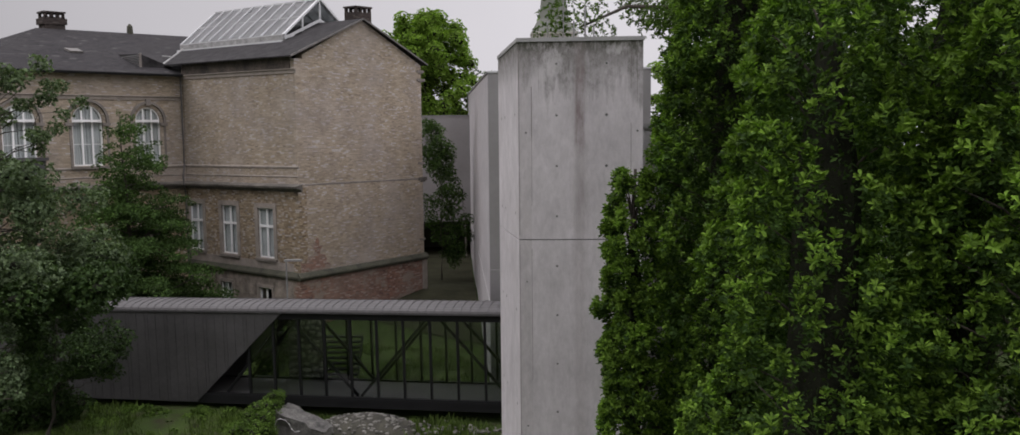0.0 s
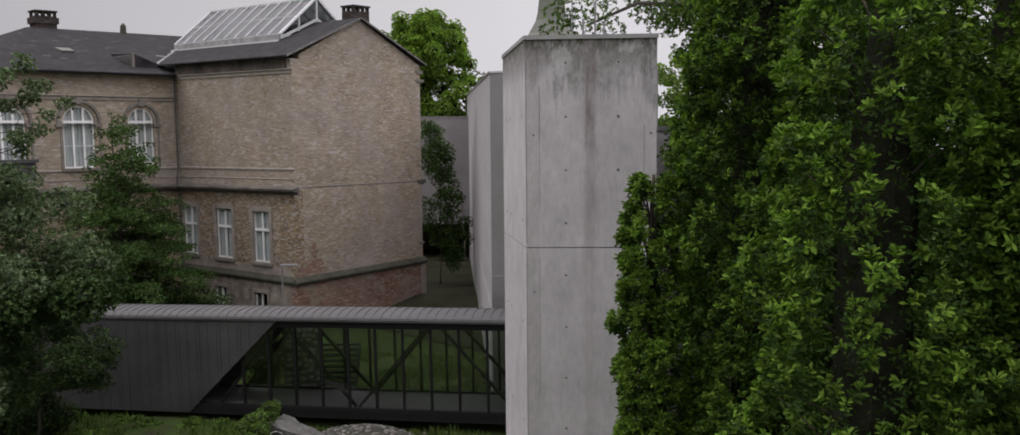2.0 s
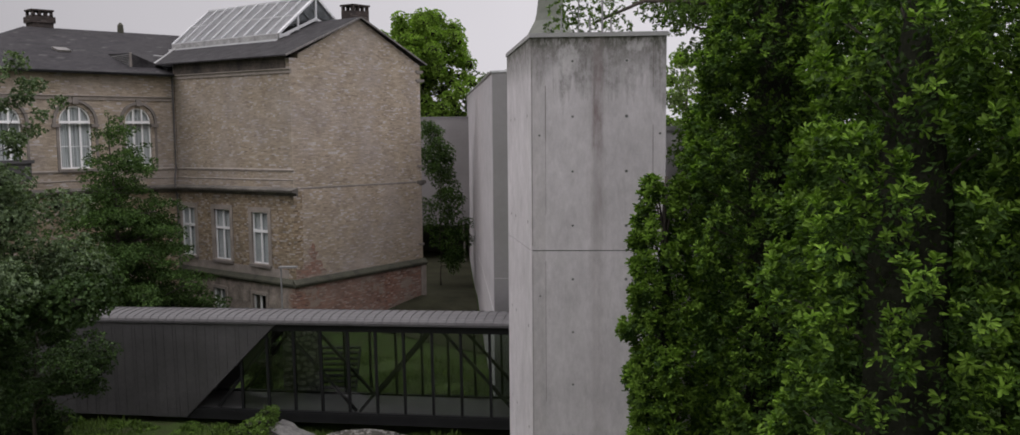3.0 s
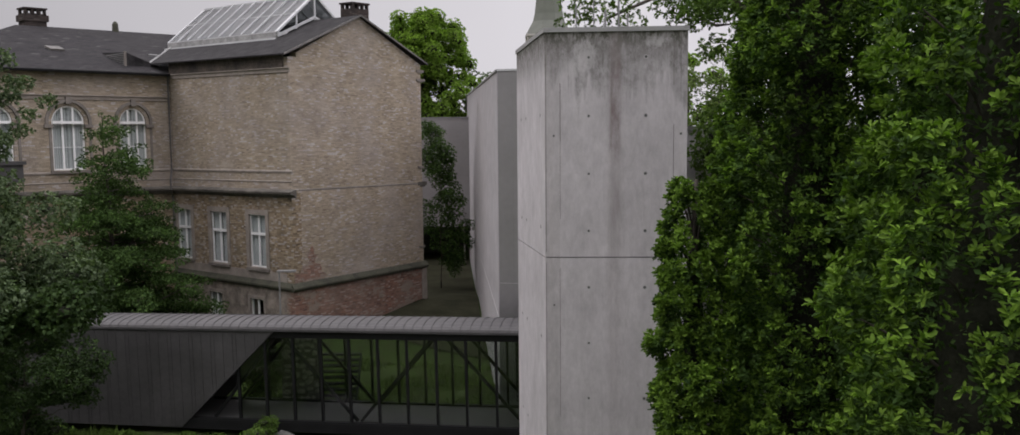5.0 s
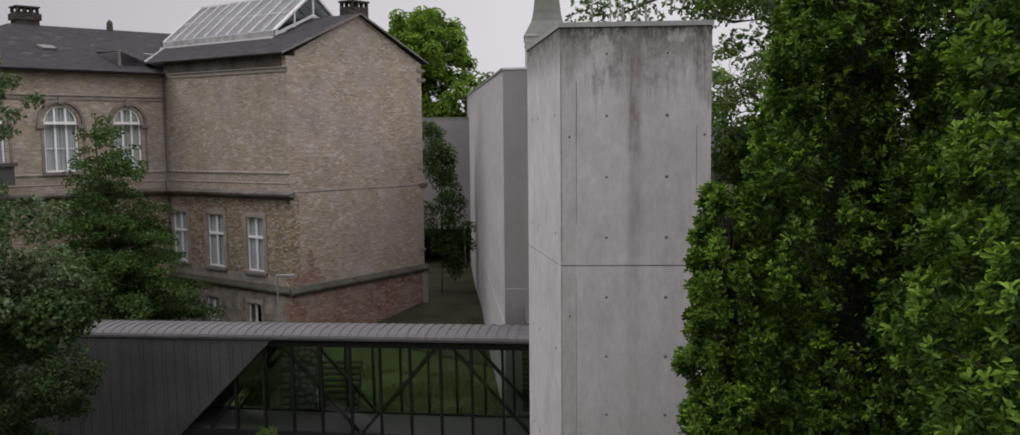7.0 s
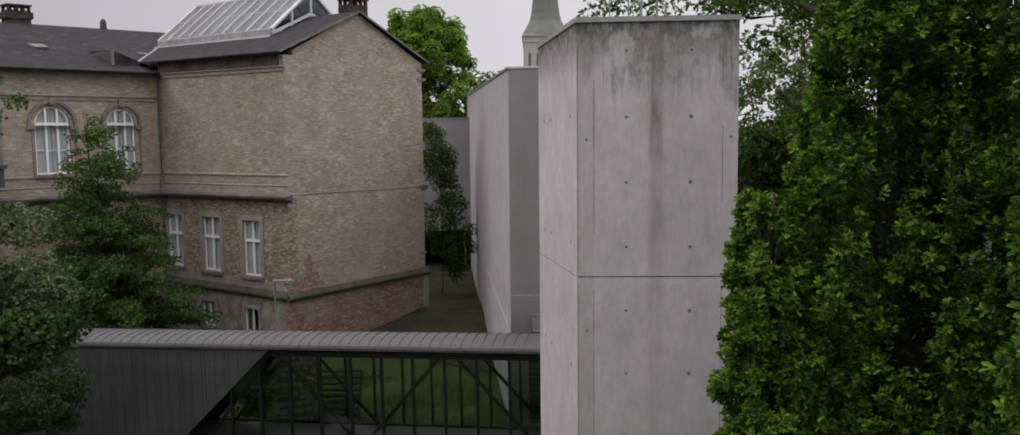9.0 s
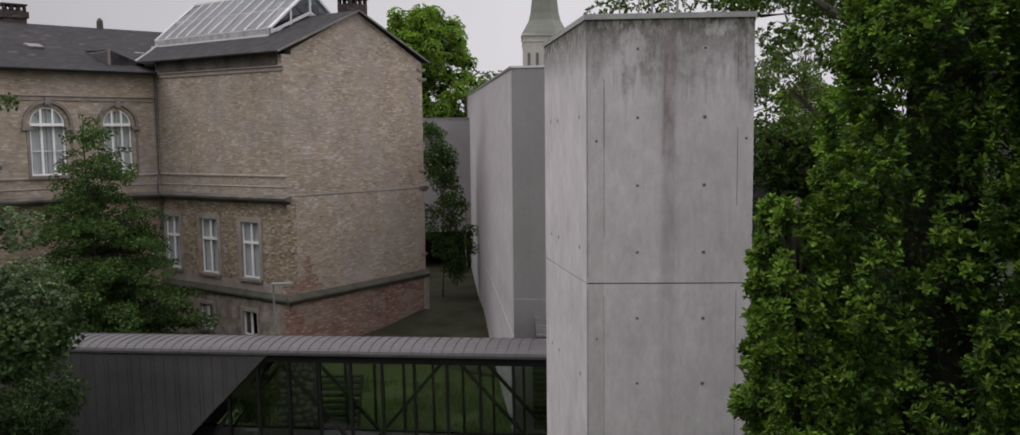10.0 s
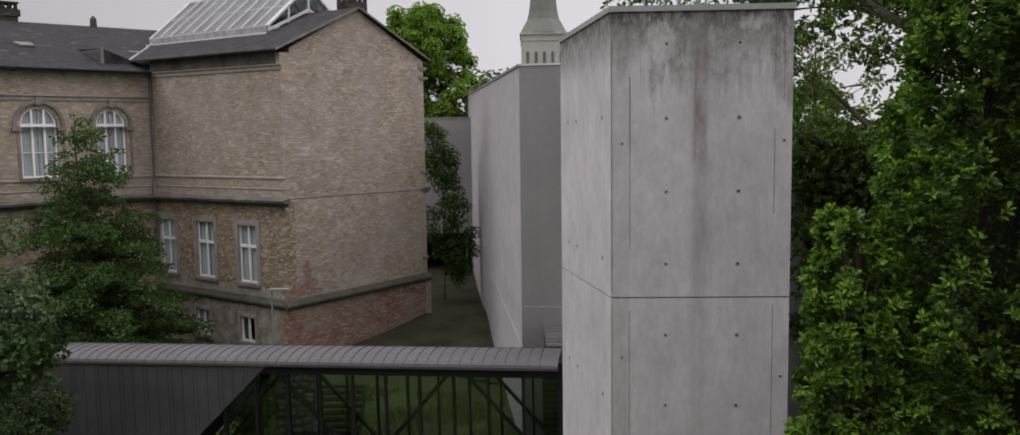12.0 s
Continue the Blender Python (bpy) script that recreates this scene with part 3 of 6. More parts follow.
part("wall", bm, M_RUBBLE, museum)
bm = bmesh.new()
cube(bm, -18.0, -0.5, 0, 0.5, -1.6, 12.2, frame_of((-LEN, -10.3, 0), (1, 0), (0, 1)))
cube(bm, -10.3, 9, 0, 0.5, -1.6, 12.2, frame_of((-LEN - 18, 0, 0), (0, 1), (1, 0)))
part("wall", bm, M_STONE, museum)
# unseen dark floor and wall, added so the windows look into dim rooms
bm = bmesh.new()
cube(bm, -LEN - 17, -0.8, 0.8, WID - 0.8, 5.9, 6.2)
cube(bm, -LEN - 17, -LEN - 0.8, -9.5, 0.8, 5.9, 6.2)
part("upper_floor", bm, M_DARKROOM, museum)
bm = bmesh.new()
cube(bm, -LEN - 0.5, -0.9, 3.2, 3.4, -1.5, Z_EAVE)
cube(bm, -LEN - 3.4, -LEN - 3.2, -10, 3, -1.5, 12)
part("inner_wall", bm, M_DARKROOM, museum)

bm = bmesh.new()
cube(bm, WID - 0.28, WID + 0.12, -0.12, 0.4, -1.6, 1.72, F_GABLE)
cube(bm, WID - 0.36, WID + 0.22, -0.20, 0.4, -1.6, -0.15, F_GABLE)
soften(bm, 0.02)
part("quoin", bm, M_DRESSED, museum, "dressed corner stone with a footing")
# mouldings
CORNICE = [(0, -0.30), (-0.08, -0.28), (-0.12, -0.16), (-0.33, -0.12), (-0.36, -0.02), (-0.30, 0.02), (0, 0.10)]
LEDGE = [(0, -0.03), (-0.015, -0.025), (-0.03, 0.02), (0, 0.05)]
BAND = [(0, -0.07), (-0.02, -0.06), (-0.045, 0.0), (-0.045, 0.04), (0, 0.08)]
FRIEZE = [(0, -0.16), (-0.05, -0.15), (-0.06, 0.0), (-0.13, 0.03), (-0.13, 0.06), (0, 0.08)]
for name, section, f, z, x0, length, material in (
        ("cornice", CORNICE, F_LEFT, 6.38, -0.34, LEN + 0.30, M_CORNICE), ("cornice", CORNICE, F_WING, 6.38, 0.10, 10.2, M_CORNICE),
        ("ledge", LEDGE, F_LEFT, 6.82, -0.08, LEN + 0.06, M_DRESSED), ("ledge", LEDGE, F_WING, 6.82, 0.10, 10.2, M_DRESSED),
        ("sill_band", BAND, F_LEFT, 7.28, -0.12, LEN + 0.10, M_DRESSED), ("sill_band", BAND, F_WING, 7.28, 0.10, 10.2, M_DRESSED),
        ("frieze", FRIEZE, F_LEFT, 11.96, -0.14, LEN + 0.12, M_DRESSED), ("frieze", FRIEZE, F_WING, 10.85, 0.16, 10.1, M_DRESSED)):
    bm = bmesh.new()
    extrusion(bm, section, length, f @ pose(x0, 0, z))
    part(name, bm, material, museum, "weathered sandstone moulding")
# brown board whose dark tone carries the shade below the roof overhang
bm = bmesh.new()
cube(bm, 0.28, LEN - 0.1, -0.05, 0.0, 12.03, 12.62, F_LEFT)
part("eaves_board", bm, M_EAVESHADE, museum, "stained brown eaves board, overhang shade put into its colour")
bm = bmesh.new()
cube(bm, 0.5, LEN - 0.05, -0.035, 0.0, 2.1, 2.52, F_LEFT)
part("apron", bm, M_DRESSED, museum, "dressed stone apron below the windows")
PLINTH_MOULD = [(0, -0.2), (-0.16, -0.17), (-0.22, -0.08), (-0.22, 0.0), (-0.03, 0.2), (0, 0.2)]
bm = bmesh.new()
extrusion(bm, PLINTH_MOULD, WID + 0.35, F_GABLE @ pose(-0.22, -0.02, 1.92))
part("plinth_moulding", bm, M_TRIM_DARK, museum, "dark mossy plinth moulding")
bm = bmesh.new()
extrusion(bm, PLINTH_MOULD, LEN + 0.1, F_LEFT @ pose(-0.1, -0.02, 1.92))
part("plinth_moulding", bm, M_TRIM_DARK, museum)
bm = bmesh.new()
extrusion(bm, [(0, -0.04), (-0.012, -0.03), (-0.014, 0.02), (0, 0.05)], WID - 0.5, F_GABLE @ pose(0.45, 0, 6.42))
part("string_course", bm, M_TRIM, museum, "thin weathered string course")
for z, h, d in ((6.45, 0.26, 0.32), (11.75, 0.16, 0.30), (2.95, 0.12, 0.1), (7.3, 0.14, 0.1), (12.2, 0.16, 0.22)):
    bm = bmesh.new()
    cube(bm, WID - 0.35, WID + d, -0.05, 1.0, z - h / 2, z + h / 4, F_GABLE)
    cube(bm, WID - 0.2, WID + d * 0.6, -0.03, 1.0, z - h * 0.8, z - h / 2, F_GABLE)
    soften(bm, 0.015)
    part("cornice_return", bm, M_CORNICE if h > 0.2 else M_TRIM, museum)

# roofs
OV = 0.36


def roof_z(y):
    return Z_RIDGE - 0.432 * abs(y - 4.4)


bm = bmesh.new()
e0, e1 = -OV, WID + OV
sec = [(e0, roof_z(e0)), (4.4, Z_RIDGE), (e1, roof_z(e1)), (e1, roof_z(e1) - 0.06), (4.4, Z_RIDGE - 0.06), (e0, roof_z(e0) - 0.06)]
a = [bm.verts.new((0.22, y, z)) for y, z in sec]
b = [bm.verts.new((-10.75 - 0.73 * (min(y, 4.4) - e0), y, z)) for y, z in sec]
bm.faces.new(a), bm.faces.new(b[::-1])
for i in range(6):
    bm.faces.new((a[i], a[(i + 1) % 6], b[(i + 1) % 6], b[i]))
part("roof", bm, M_FELT, museum, "low-pitched dark grey gable roof")
for s in (-1, 1):
    bm = bmesh.new()
    y1 = e0 if s < 0 else e1
    for x0, x1, dz, hh in ((0.2, 0.24, 0.02, 0.09),):
        v = [bm.verts.new((x, y, z + k)) for x in (x0, x1) for y, z in ((4.4, Z_RIDGE), (y1, roof_z(y1))) for k in (dz, dz - hh)]
        for q in ((0, 1, 3, 2), (4, 6, 7, 5), (0, 2, 6, 4), (1, 5, 7, 3), (0, 4, 5, 1), (2, 3, 7, 6)):
            bm.faces.new([v[i] for i in q])
    part("verge_board", bm, M_VERGE, museum, "weathered grey verge flashing")
RX, RZ, HIP = -18.4, 15.08, -3.55
ex, ez, ey = -LEN + OV, 12.0, -10.65
bm = bmesh.new()
c = [bm.verts.new(p) for p in ((ex, 8.6, ez), (ex, ey, ez), (RX, HIP, RZ), (RX, 8.6, RZ), (2 * RX - ex, ey, ez), (2 * RX - ex, 8.6, ez))]
bm.faces.new((c[0], c[3], c[2], c[1])), bm.faces.new((c[1], c[2], c[4])), bm.faces.new((c[2], c[3], c[5], c[4])), bm.faces.new((c[0], c[1], c[4], c[5])), bm.faces.new((c[0], c[5], c[3]))
part("wing_roof", bm, M_SLATE, museum, "hipped dark slate roof")
bm = bmesh.new()
extrusion(bm, [(0, 0), (-0.12, 0), (-0.14, 0.10), (-0.12, 0.12), (-0.10, 0.03), (0, 0.03)], 10.4, F_WING @ pose(0.2, -OV + 0.02, ez - 0.06))
part("gutter", bm, M_STEEL, museum)
bm = bmesh.new()
tube(bm, [(-LEN + 0.14, -0.16, 12.1), (-LEN + 0.14, -0.16, 9), (-LEN + 0.14, -0.16, 7.3), (-LEN + 0.42, -0.42, 6.8), (-LEN + 0.42, -0.42, 6.3), (-LEN + 0.14, -0.16, 5.9), (-LEN + 0.14, -0.16, 0)], [0.045] * 7, 8)
part("downpipe", bm, M_PIPE, museum, "grey rain downpipe")
bm = bmesh.new()
tube(bm, [(-10.75, e0, roof_z(e0) + 0.03), (-11.6, 0.8, roof_z(0.8) + 0.04), (-12.45, 1.97, roof_z(1.97) + 0.06)], [0.055, 0.055, 0.055], 8)
tube(bm, [(-11.4, 0.55, roof_z(0.55) + 0.1), (-11.9, 0.3, roof_z(0.55) + 0.16)], [0.04, 0.04], 6)
part("valley_gutter", bm, M_LEAD, museum, "pale valley gutter")
bm = bmesh.new()
slope = math.degrees(math.atan2(RZ - ez, ex - RX))
cube(bm, -0.34, 0.34, -0.32, 0.32, 0.0, 0.10, frame_of((-13.25, -3.95, ez + 4.04 * (RZ - ez) / (ex - RX)), (0, 1), (-1, 0)) @ pose(0, 0, 0, slope, 0, 0))
soften(bm, 0.02)
part("rooflight", bm, M_VERGE, museum, "small pale metal roof hatch")
# low dormer on the wing roof: a louvred cheek, a corner post and a front that falls away to one side
dm = frame_of((-10.65, -1.68, ez + (ex + 10.65) * (RZ - ez) / (ex - RX)), (0, 1), (-1, 0))
bm = bmesh.new()
prism(bm, [(0.0, 0), (1.75, 0), (1.75, 0.4), (0.0, 2.3)], [-0.15, -0.15, 0.0, 0.6], [0.64, 0.03, 0.16, 0.78], dm)
dormer = part("dormer", bm, M_FELT, museum, "low slate dormer with a louvred cheek")
bm = bmesh.new()
prism(bm, [(-0.03, 0.1), (-0.004, 0.1), (-0.004, 2.05), (-0.03, 2.05)], [-0.05, -0.05, 0.62, 0.62], [0.62, 0.62, 0.68, 0.68], dm)
part("cheek", bm, M_DARKROOM, dormer, "dark louvred dormer cheek")
for k in range(7):
    z = 0.06 + 0.085 * k
    bm = bmesh.new()
    cube(bm, -0.07, -0.032, 0.06, 0.2 + 1.85 * z / 0.66, z, z + 0.035, dm)
    part("louvre", bm, M_COPING, dormer)
bm = bmesh.new()
cube(bm, -0.08, 0.02, -0.05, 0.06, -0.05, 0.68, dm)
part("post", bm, M_TRIM, dormer)

# glazed lantern over the pavilion roof
LX0, LX1, LY, LZB, LZT = -3.2, -12.7, 2.42, 13.78, 15.86
bm = bmesh.new()
for s in (-1, 1):
    cube(bm, LX1, LX0, 4.4 + s * LY - 0.08, 4.4 + s * LY + 0.08, LZB - 0.3, LZB + 0.12)
for x in (LX1, LX0 - 0.16):
    cube(bm, x, x + 0.16, 4.4 - LY + 0.07, 4.4 + LY - 0.07, LZB - 0.3, LZB + 0.10)
lantern = part("skylight", bm, M_LEAD, museum, "white-framed glazed roof lantern with sloping panes")


def sloped(s, u, v, lift=0.0):
    y = 4.4 + s * (LY * (1 - v))
    nl = math.hypot(LY, LZT - LZB - 0.1)
    return Vector((LX0 + (LX1 - LX0) * u, y + s * lift * (LZT - LZB - 0.1) / nl, LZB + 0.1 + (LZT - LZB - 0.1) * v + lift * LY / nl))


def bar(bm, p, q, w, h):
    d = (q - p).normalized()
    side = d.cross(Vector((0, 0, 1)))
    side = side.normalized() if side.length > 1e-4 else Vector((1, 0, 0))
    up = side.cross(d)
    vs = [bm.verts.new(o + side * a * w / 2 + up * b * h / 2) for o in (p, q) for a, b in ((-1, -1), (1, -1), (1, 1), (-1, 1))]
    for f in ((3, 2, 1, 0), (4, 5, 6, 7), (0, 1, 5, 4), (1, 2, 6, 5), (2, 3, 7, 6), (3, 0, 4, 7)):
        bm.faces.new([vs[i] for i in f])


NC = 10
for s in (-1, 1):
    for i in range(NC):
        for k in range(2):
            v0, v1 = k / 2, (k + 1) / 2
            bm = bmesh.new()
            bm.faces.new([bm.verts.new(sloped(s, u, v, 0.01)) for u, v in ((i / NC, v0), ((i + 1) / NC, v0), ((i + 1) / NC, v1), (i / NC, v1))])
            bmesh.ops.solidify(bm, geom=bm.faces[:], thickness=0.02)
            part("pane", bm, M_SKYGLASS, lantern)
    for i in range(NC + 1):
        bm = bmesh.new()
        w = 0.20 if i == 0 else 0.12 if i == NC else 0.055
        bar(bm, sloped(s, i / NC, 0, 0.04), sloped(s, i / NC, 1, 0.04), w, 0.09)
        part("glazing_bar", bm, M_WHITEMETAL, lantern)
    for v, w, u1 in ((0.0, 0.06, 1), (0.5, 0.035, 1)):
        bm = bmesh.new()
        bar(bm, sloped(s, 0, v, 0.03), sloped(s, u1, v, 0.03), w, 0.08)
        part("rail", bm, M_WHITEMETAL, lantern)
bm = bmesh.new()
bar(bm, Vector((LX0, 4.4, LZT + 0.05)), Vector((LX1, 4.4, LZT + 0.05)), 0.14, 0.10)
part("ridge_cap", bm, M_WHITEMETAL, lantern)
bm = bmesh.new()
bm.faces.new([bm.verts.new((LX0 - 0.04, y, z)) for y, z in ((4.4 - LY, LZB + 0.1), (4.4 + LY, LZB + 0.1), (4.4, LZT))])
bmesh.ops.solidify(bm, geom=bm.faces[:], thickness=0.02)
part("end_pane", bm, M_GLASS, lantern)
for y, hgt in ((4.4, LZT), (3.2, LZB + 0.1 + (LZT - LZB) * 0.52), (5.6, LZB + 0.1 + (LZT - LZB) * 0.52)):
    bm = bmesh.new()
    cube(bm, LX0 - 0.04, LX0 + 0.05, y - 0.05, y + 0.05, LZB, hgt)
    part("mullion", bm, M_WHITEMETAL, lantern)
bm = bmesh.new()
cube(bm, LX0 - 0.04, LX0 + 0.06, 4.4 - LY, 4.4 + LY, LZB + 0.02, LZB + 0.14)
for s in (-1, 1):
    bar(bm, Vector((LX0 + 0.02, 4.4 + s * LY, roof_z(4.4 + s * LY) + 0.10)), Vector((LX0 + 0.02, 4.4, Z_RIDGE + 0.10)), 0.10, 0.12)
part("end_rail", bm, M_WHITEMETAL, lantern)
bm = bmesh.new()
cube(bm, LX1 - 0.1, LX0 + 0.05, 4.4 - LY - 0.22, 4.4 - LY - 0.12, roof_z(4.4 - LY - 0.2) - 0.05, roof_z(4.4 - LY - 0.2) + 0.08)
part("kerb_flashing", bm, M_WHITEMETAL, lantern, "pale flashing along the lantern's kerb")


def chimney(x, y, z0, z1, w, d, slab):
    bm = bmesh.new()
    cube(bm, x - w / 2, x + w / 2, y - d / 2, y + d / 2, z0, z1 - 0.32)
    if slab:
        cube(bm, x - w / 2 - 0.06, x + w / 2 + 0.06, y - d / 2 - 0.1, y + d / 2 + 0.1, z1 - 0.75, z1 - 0.40)
    for i in range(2):
        for k in range(4):
            px, py = x + (i - 0.5) * (w - 0.16), y + (k / 3 - 0.5) * (d - 0.14)
            cube(bm, px - 0.08, px + 0.08, py - 0.06, py + 0.06, z1 - 0.34 if not slab else z1 - 0.42, z1 - 0.08)
    cube(bm, x - w / 2 - 0.05, x + w / 2 + 0.05, y - d / 2 - 0.05, y + d / 2 + 0.05, z1 - 0.09, z1)
    soften(bm, 0.012)
    return part("chimney", bm, M_CHIMNEY, museum, "sooty brick chimney stack with open arcaded top")


chimney(-19.0, -2.4, 14.0, 16.12, 0.8, 1.15, True)
chimney(-1.5, 5.62, 13.8, 15.47, 0.9, 1.12, False)
bm = bmesh.new()
tube(bm, [(-18.4, 2.0, 14.6), (-18.4, 2.0, 15.5), (-18.4, 2.0, 15.65)], [0.22, 0.17, 0.06], 8)
part("vent_pipe", bm, M_TRIM_DARK, museum, "short dark roof vent")


def window(f, x0, x1, z0, z1, spring=None, depth=0.08, transom=0.68, mullions=1, label="white-framed window with pale curtains", surround=0.2, curtained=True):
    """A window in an opening of the wall frame f: frame, panes, curtain, stone surround and sill."""
    w, t = x1 - x0, 0.075
    bm = bmesh.new()
    top = z1
    if spring is None:
        pierced(bm, rect(x0, x1, z0, z1), [rect(x0 + t, x1 - t, z0 + t, z1 - t)], 0.07, f @ pose(0, depth, 0))
    else:
        top = spring + w / 2
        pierced(bm, arch(x0, x1, z0, spring), [arch(x0 + t, x1 - t, z0 + t, spring)], 0.07, f @ pose(0, depth, 0))
    win = part("window", bm, M_WHITE, museum, label)
    zt = spring - 0.02 if spring else z0 + (z1 - z0) * transom
    bm = bmesh.new()
    cube(bm, x0 + t, x1 - t, depth - 0.03, depth + 0.05, zt - 0.06, zt + 0.06, f)
    part("transom", bm, M_WHITE, win)
    for k in range(mullions):
        mx = x0 + w * (k + 1) / (mullions + 1)
        zz = top - t * 0.6 if spring is None or mullions == 1 else spring + math.sqrt(max(0.01, (w / 2 - t) ** 2 - (mx - (x0 + x1) / 2) ** 2)) + 0.02
        bm = bmesh.new()
        cube(bm, mx - 0.045, mx + 0.045, depth - 0.02, depth + 0.055, z0 + t * 0.6, zz, f)
        part("mullion", bm, M_WHITE, win)
    if spring:
        for k in range(mullions + 1):
            bm = bmesh.new()
            cube(bm, x0 + w * k / (mullions + 1) + 0.05, x0 + w * (k + 1) / (mullions + 1) - 0.05, depth, depth + 0.03, z0 + (spring - z0) * 0.47, z0 + (spring - z0) * 0.47 + 0.03, f)
            part("glazing_bar", bm, M_WHITE, win)
    loop = rect(x0 + t * 0.7, x1 - t * 0.7, z0 + t * 0.7, z1 - t * 0.7) if spring is None else arch(x0 + t * 0.7, x1 - t * 0.7, z0 + t * 0.7, spring)
    bm = bmesh.new()
    bm.faces.new([bm.verts.new(f @ Vector((p[0], depth + 0.035, p[1]))) for p in loop])
    part("pane", bm, M_GLASS, win).visible_shadow = False
    bm = bmesh.new()
    cols = 40 if curtained else 3
    for lo, hi in ((x0 + 0.01, x0 + w * 0.485), (x0 + w * 0.505, x1 - 0.01)) if curtained else ((x0 + 0.01, x0 + w * 0.06), (x0 + w * 0.95, x1 - 0.01)):
        vs = []
        for k in range(cols + 1):
            x = lo + (hi - lo) * k / cols
            y = depth + 0.12 + 0.014 * math.sin(k * 1.15) + 0.012 * math.sin(k * 0.37 + lo)
            vs.append([bm.verts.new(f @ Vector((x, y, z))) for z in (z0 + 0.02, top)])
        for a, b in zip(vs, vs[1:]):
            bm.faces.new((a[0], b[0], b[1], a[1]))
    part("curtain", bm, M_CURTAIN, win, "pale drawn net curtain", smooth=True)
    bm = bmesh.new()
    cube(bm, x0 - 0.16, x1 + 0.16, -0.13, depth, z0 - 0.15, z0 - 0.022, f)
    soften(bm, 0.02)
    part("sill", bm, M_TRIM, win)
    if surround:
        bm = bmesh.new()
        g = surround
        if spring is None:
            pierced(bm, rect(x0 - g, x1 + g, z0 - 0.02, z1 + g * 1.1), [rect(x0 + 0.02, x1 - 0.02, z0 + 0.015, z1 - 0.02)], 0.12, f @ pose(0, -0.05, 0))
        else:
            pierced(bm, arch(x0 - g, x1 + g, spring - 0.12, spring), [arch(x0 - g + 0.13, x1 + g - 0.13, spring - 0.11, spring)], 0.17, f @ pose(0, -0.10, 0))
            cube(bm, (x0 + x1) / 2 - 0.12, (x0 + x1) / 2 + 0.12, -0.15, 0.0, top + g * 0.3, top + g + 0.12, f)
            for xx in (x0 - g - 0.06, x1 - 0.02):
                cube(bm, xx, xx + g + 0.08, -0.12, 0.0, spring - 0.26, spring - 0.12, f)
                cube(bm, xx + 0.06, xx + g * 0.5 + 0.02, -0.04, 0.0, z0 - 0.02, spring - 0.26, f)
        part("surround", bm, M_TRIM if spring else M_DRESSED, win, "dressed stone window surround")
    return win


for w in LOW_WINDOWS:
    window(F_LEFT, *w, transom=0.63)
for w in CELLAR_WINDOWS:
    window(F_LEFT @ pose(0, -0.08, 0), *w, transom=1.4, label="small white-framed cellar window", surround=0.12, curtained=w[0] > 4)
for a, b in ARCHED:
    window(F_WING, a, b, 7.42, 0, spring=9.66, mullions=2, label="tall round-arched white window with pale curtains", surround=0.3)

# bared red brickwork low on the gable
rng = np.random.default_rng(40)
bm = bmesh.new()
ring = [(0.02, 2.1), (2.1, 2.1), (1.75, 2.45), (1.55, 2.75), (1.25, 2.95), (1.35, 3.3), (1.1, 3.75), (0.85, 3.5), (0.75, 3.0), (0.4, 2.7), (0.02, 2.6)]
ragged = []
for k in range(len(ring)):
    a, b = Vector(ring[k]), Vector(ring[(k + 1) % len(ring)])
    for q in (0.0, 0.33, 0.66):
        p = a.lerp(b, q)
        ragged.append((max(0.02, p.x + rng.normal() * 0.07), max(2.1, p.y + rng.normal() * 0.06)))
bm.faces.new([bm.verts.new(F_GABLE @ Vector((p[0], -0.006, p[1]))) for p in ragged])
part("brick_patch", bm, M_BRICK, museum, "patch of bared red brickwork")
# balcony box below one arched window
bm = bmesh.new()
cube(bm, 7.7, 10.2, -1.0, -0.01, 6.95, 7.75, F_WING)
cube(bm, 7.6, 10.3, -1.1, -0.01, 7.75, 7.9, F_WING)
soften(bm, 0.02)
part("balcony", bm, M_CLAD, museum, "dark grey balcony box with a ledge")
# the old walls have settled: the upper storey rises a little away from the corner
for ob in museum.children_recursive:
    for v in ob.data.vertices:
        v.co.z += (0.04 * v.co.y - 0.03 * max(v.co.x, -10.0)) * min(1.4, max(0.0, (v.co.z - 6.5) / 6.0))

# ---- concrete tower ----
T_ANG = math.degrees(math.atan2(1.37, 2.13))
tower = thing("concrete_tower", "tall fair-faced concrete tower with weather stains and tie holes", "tower", m=pose(21.26, -11.42, 0, 0, 0, T_ANG))
PLAN = [(0, 0), (2.55, 0), (2.2, 3.05), (-0.62, 3.05)]


def inset(plan, d):
    c = Vector((sum(p[0] for p in plan) / len(plan), sum(p[1] for p in plan) / len(plan)))
    return [tuple(Vector(p) - (Vector(p) - c).normalized() * d) for p in plan]


for z0, z1 in ((-1.0, 6.185), (6.205, 10.25)):
    bm = bmesh.new()
    prism(bm, PLAN, z0, z1)
    soften(bm, 0.012, 2)
    part("body", bm, M_TOWER, tower)
bm = bmesh.new()
prism(bm, inset(PLAN, 0.04), 6.1, 6.3)
part("joint", bm, M_DARKTIE, tower, "dark recessed pour joint")
bm = bmesh.new()
prism(bm, inset(PLAN, -0.035), 10.25, 10.33)
soften(bm, 0.01)
part("coping", bm, M_CAP, tower, "pale grey sheet metal coping")


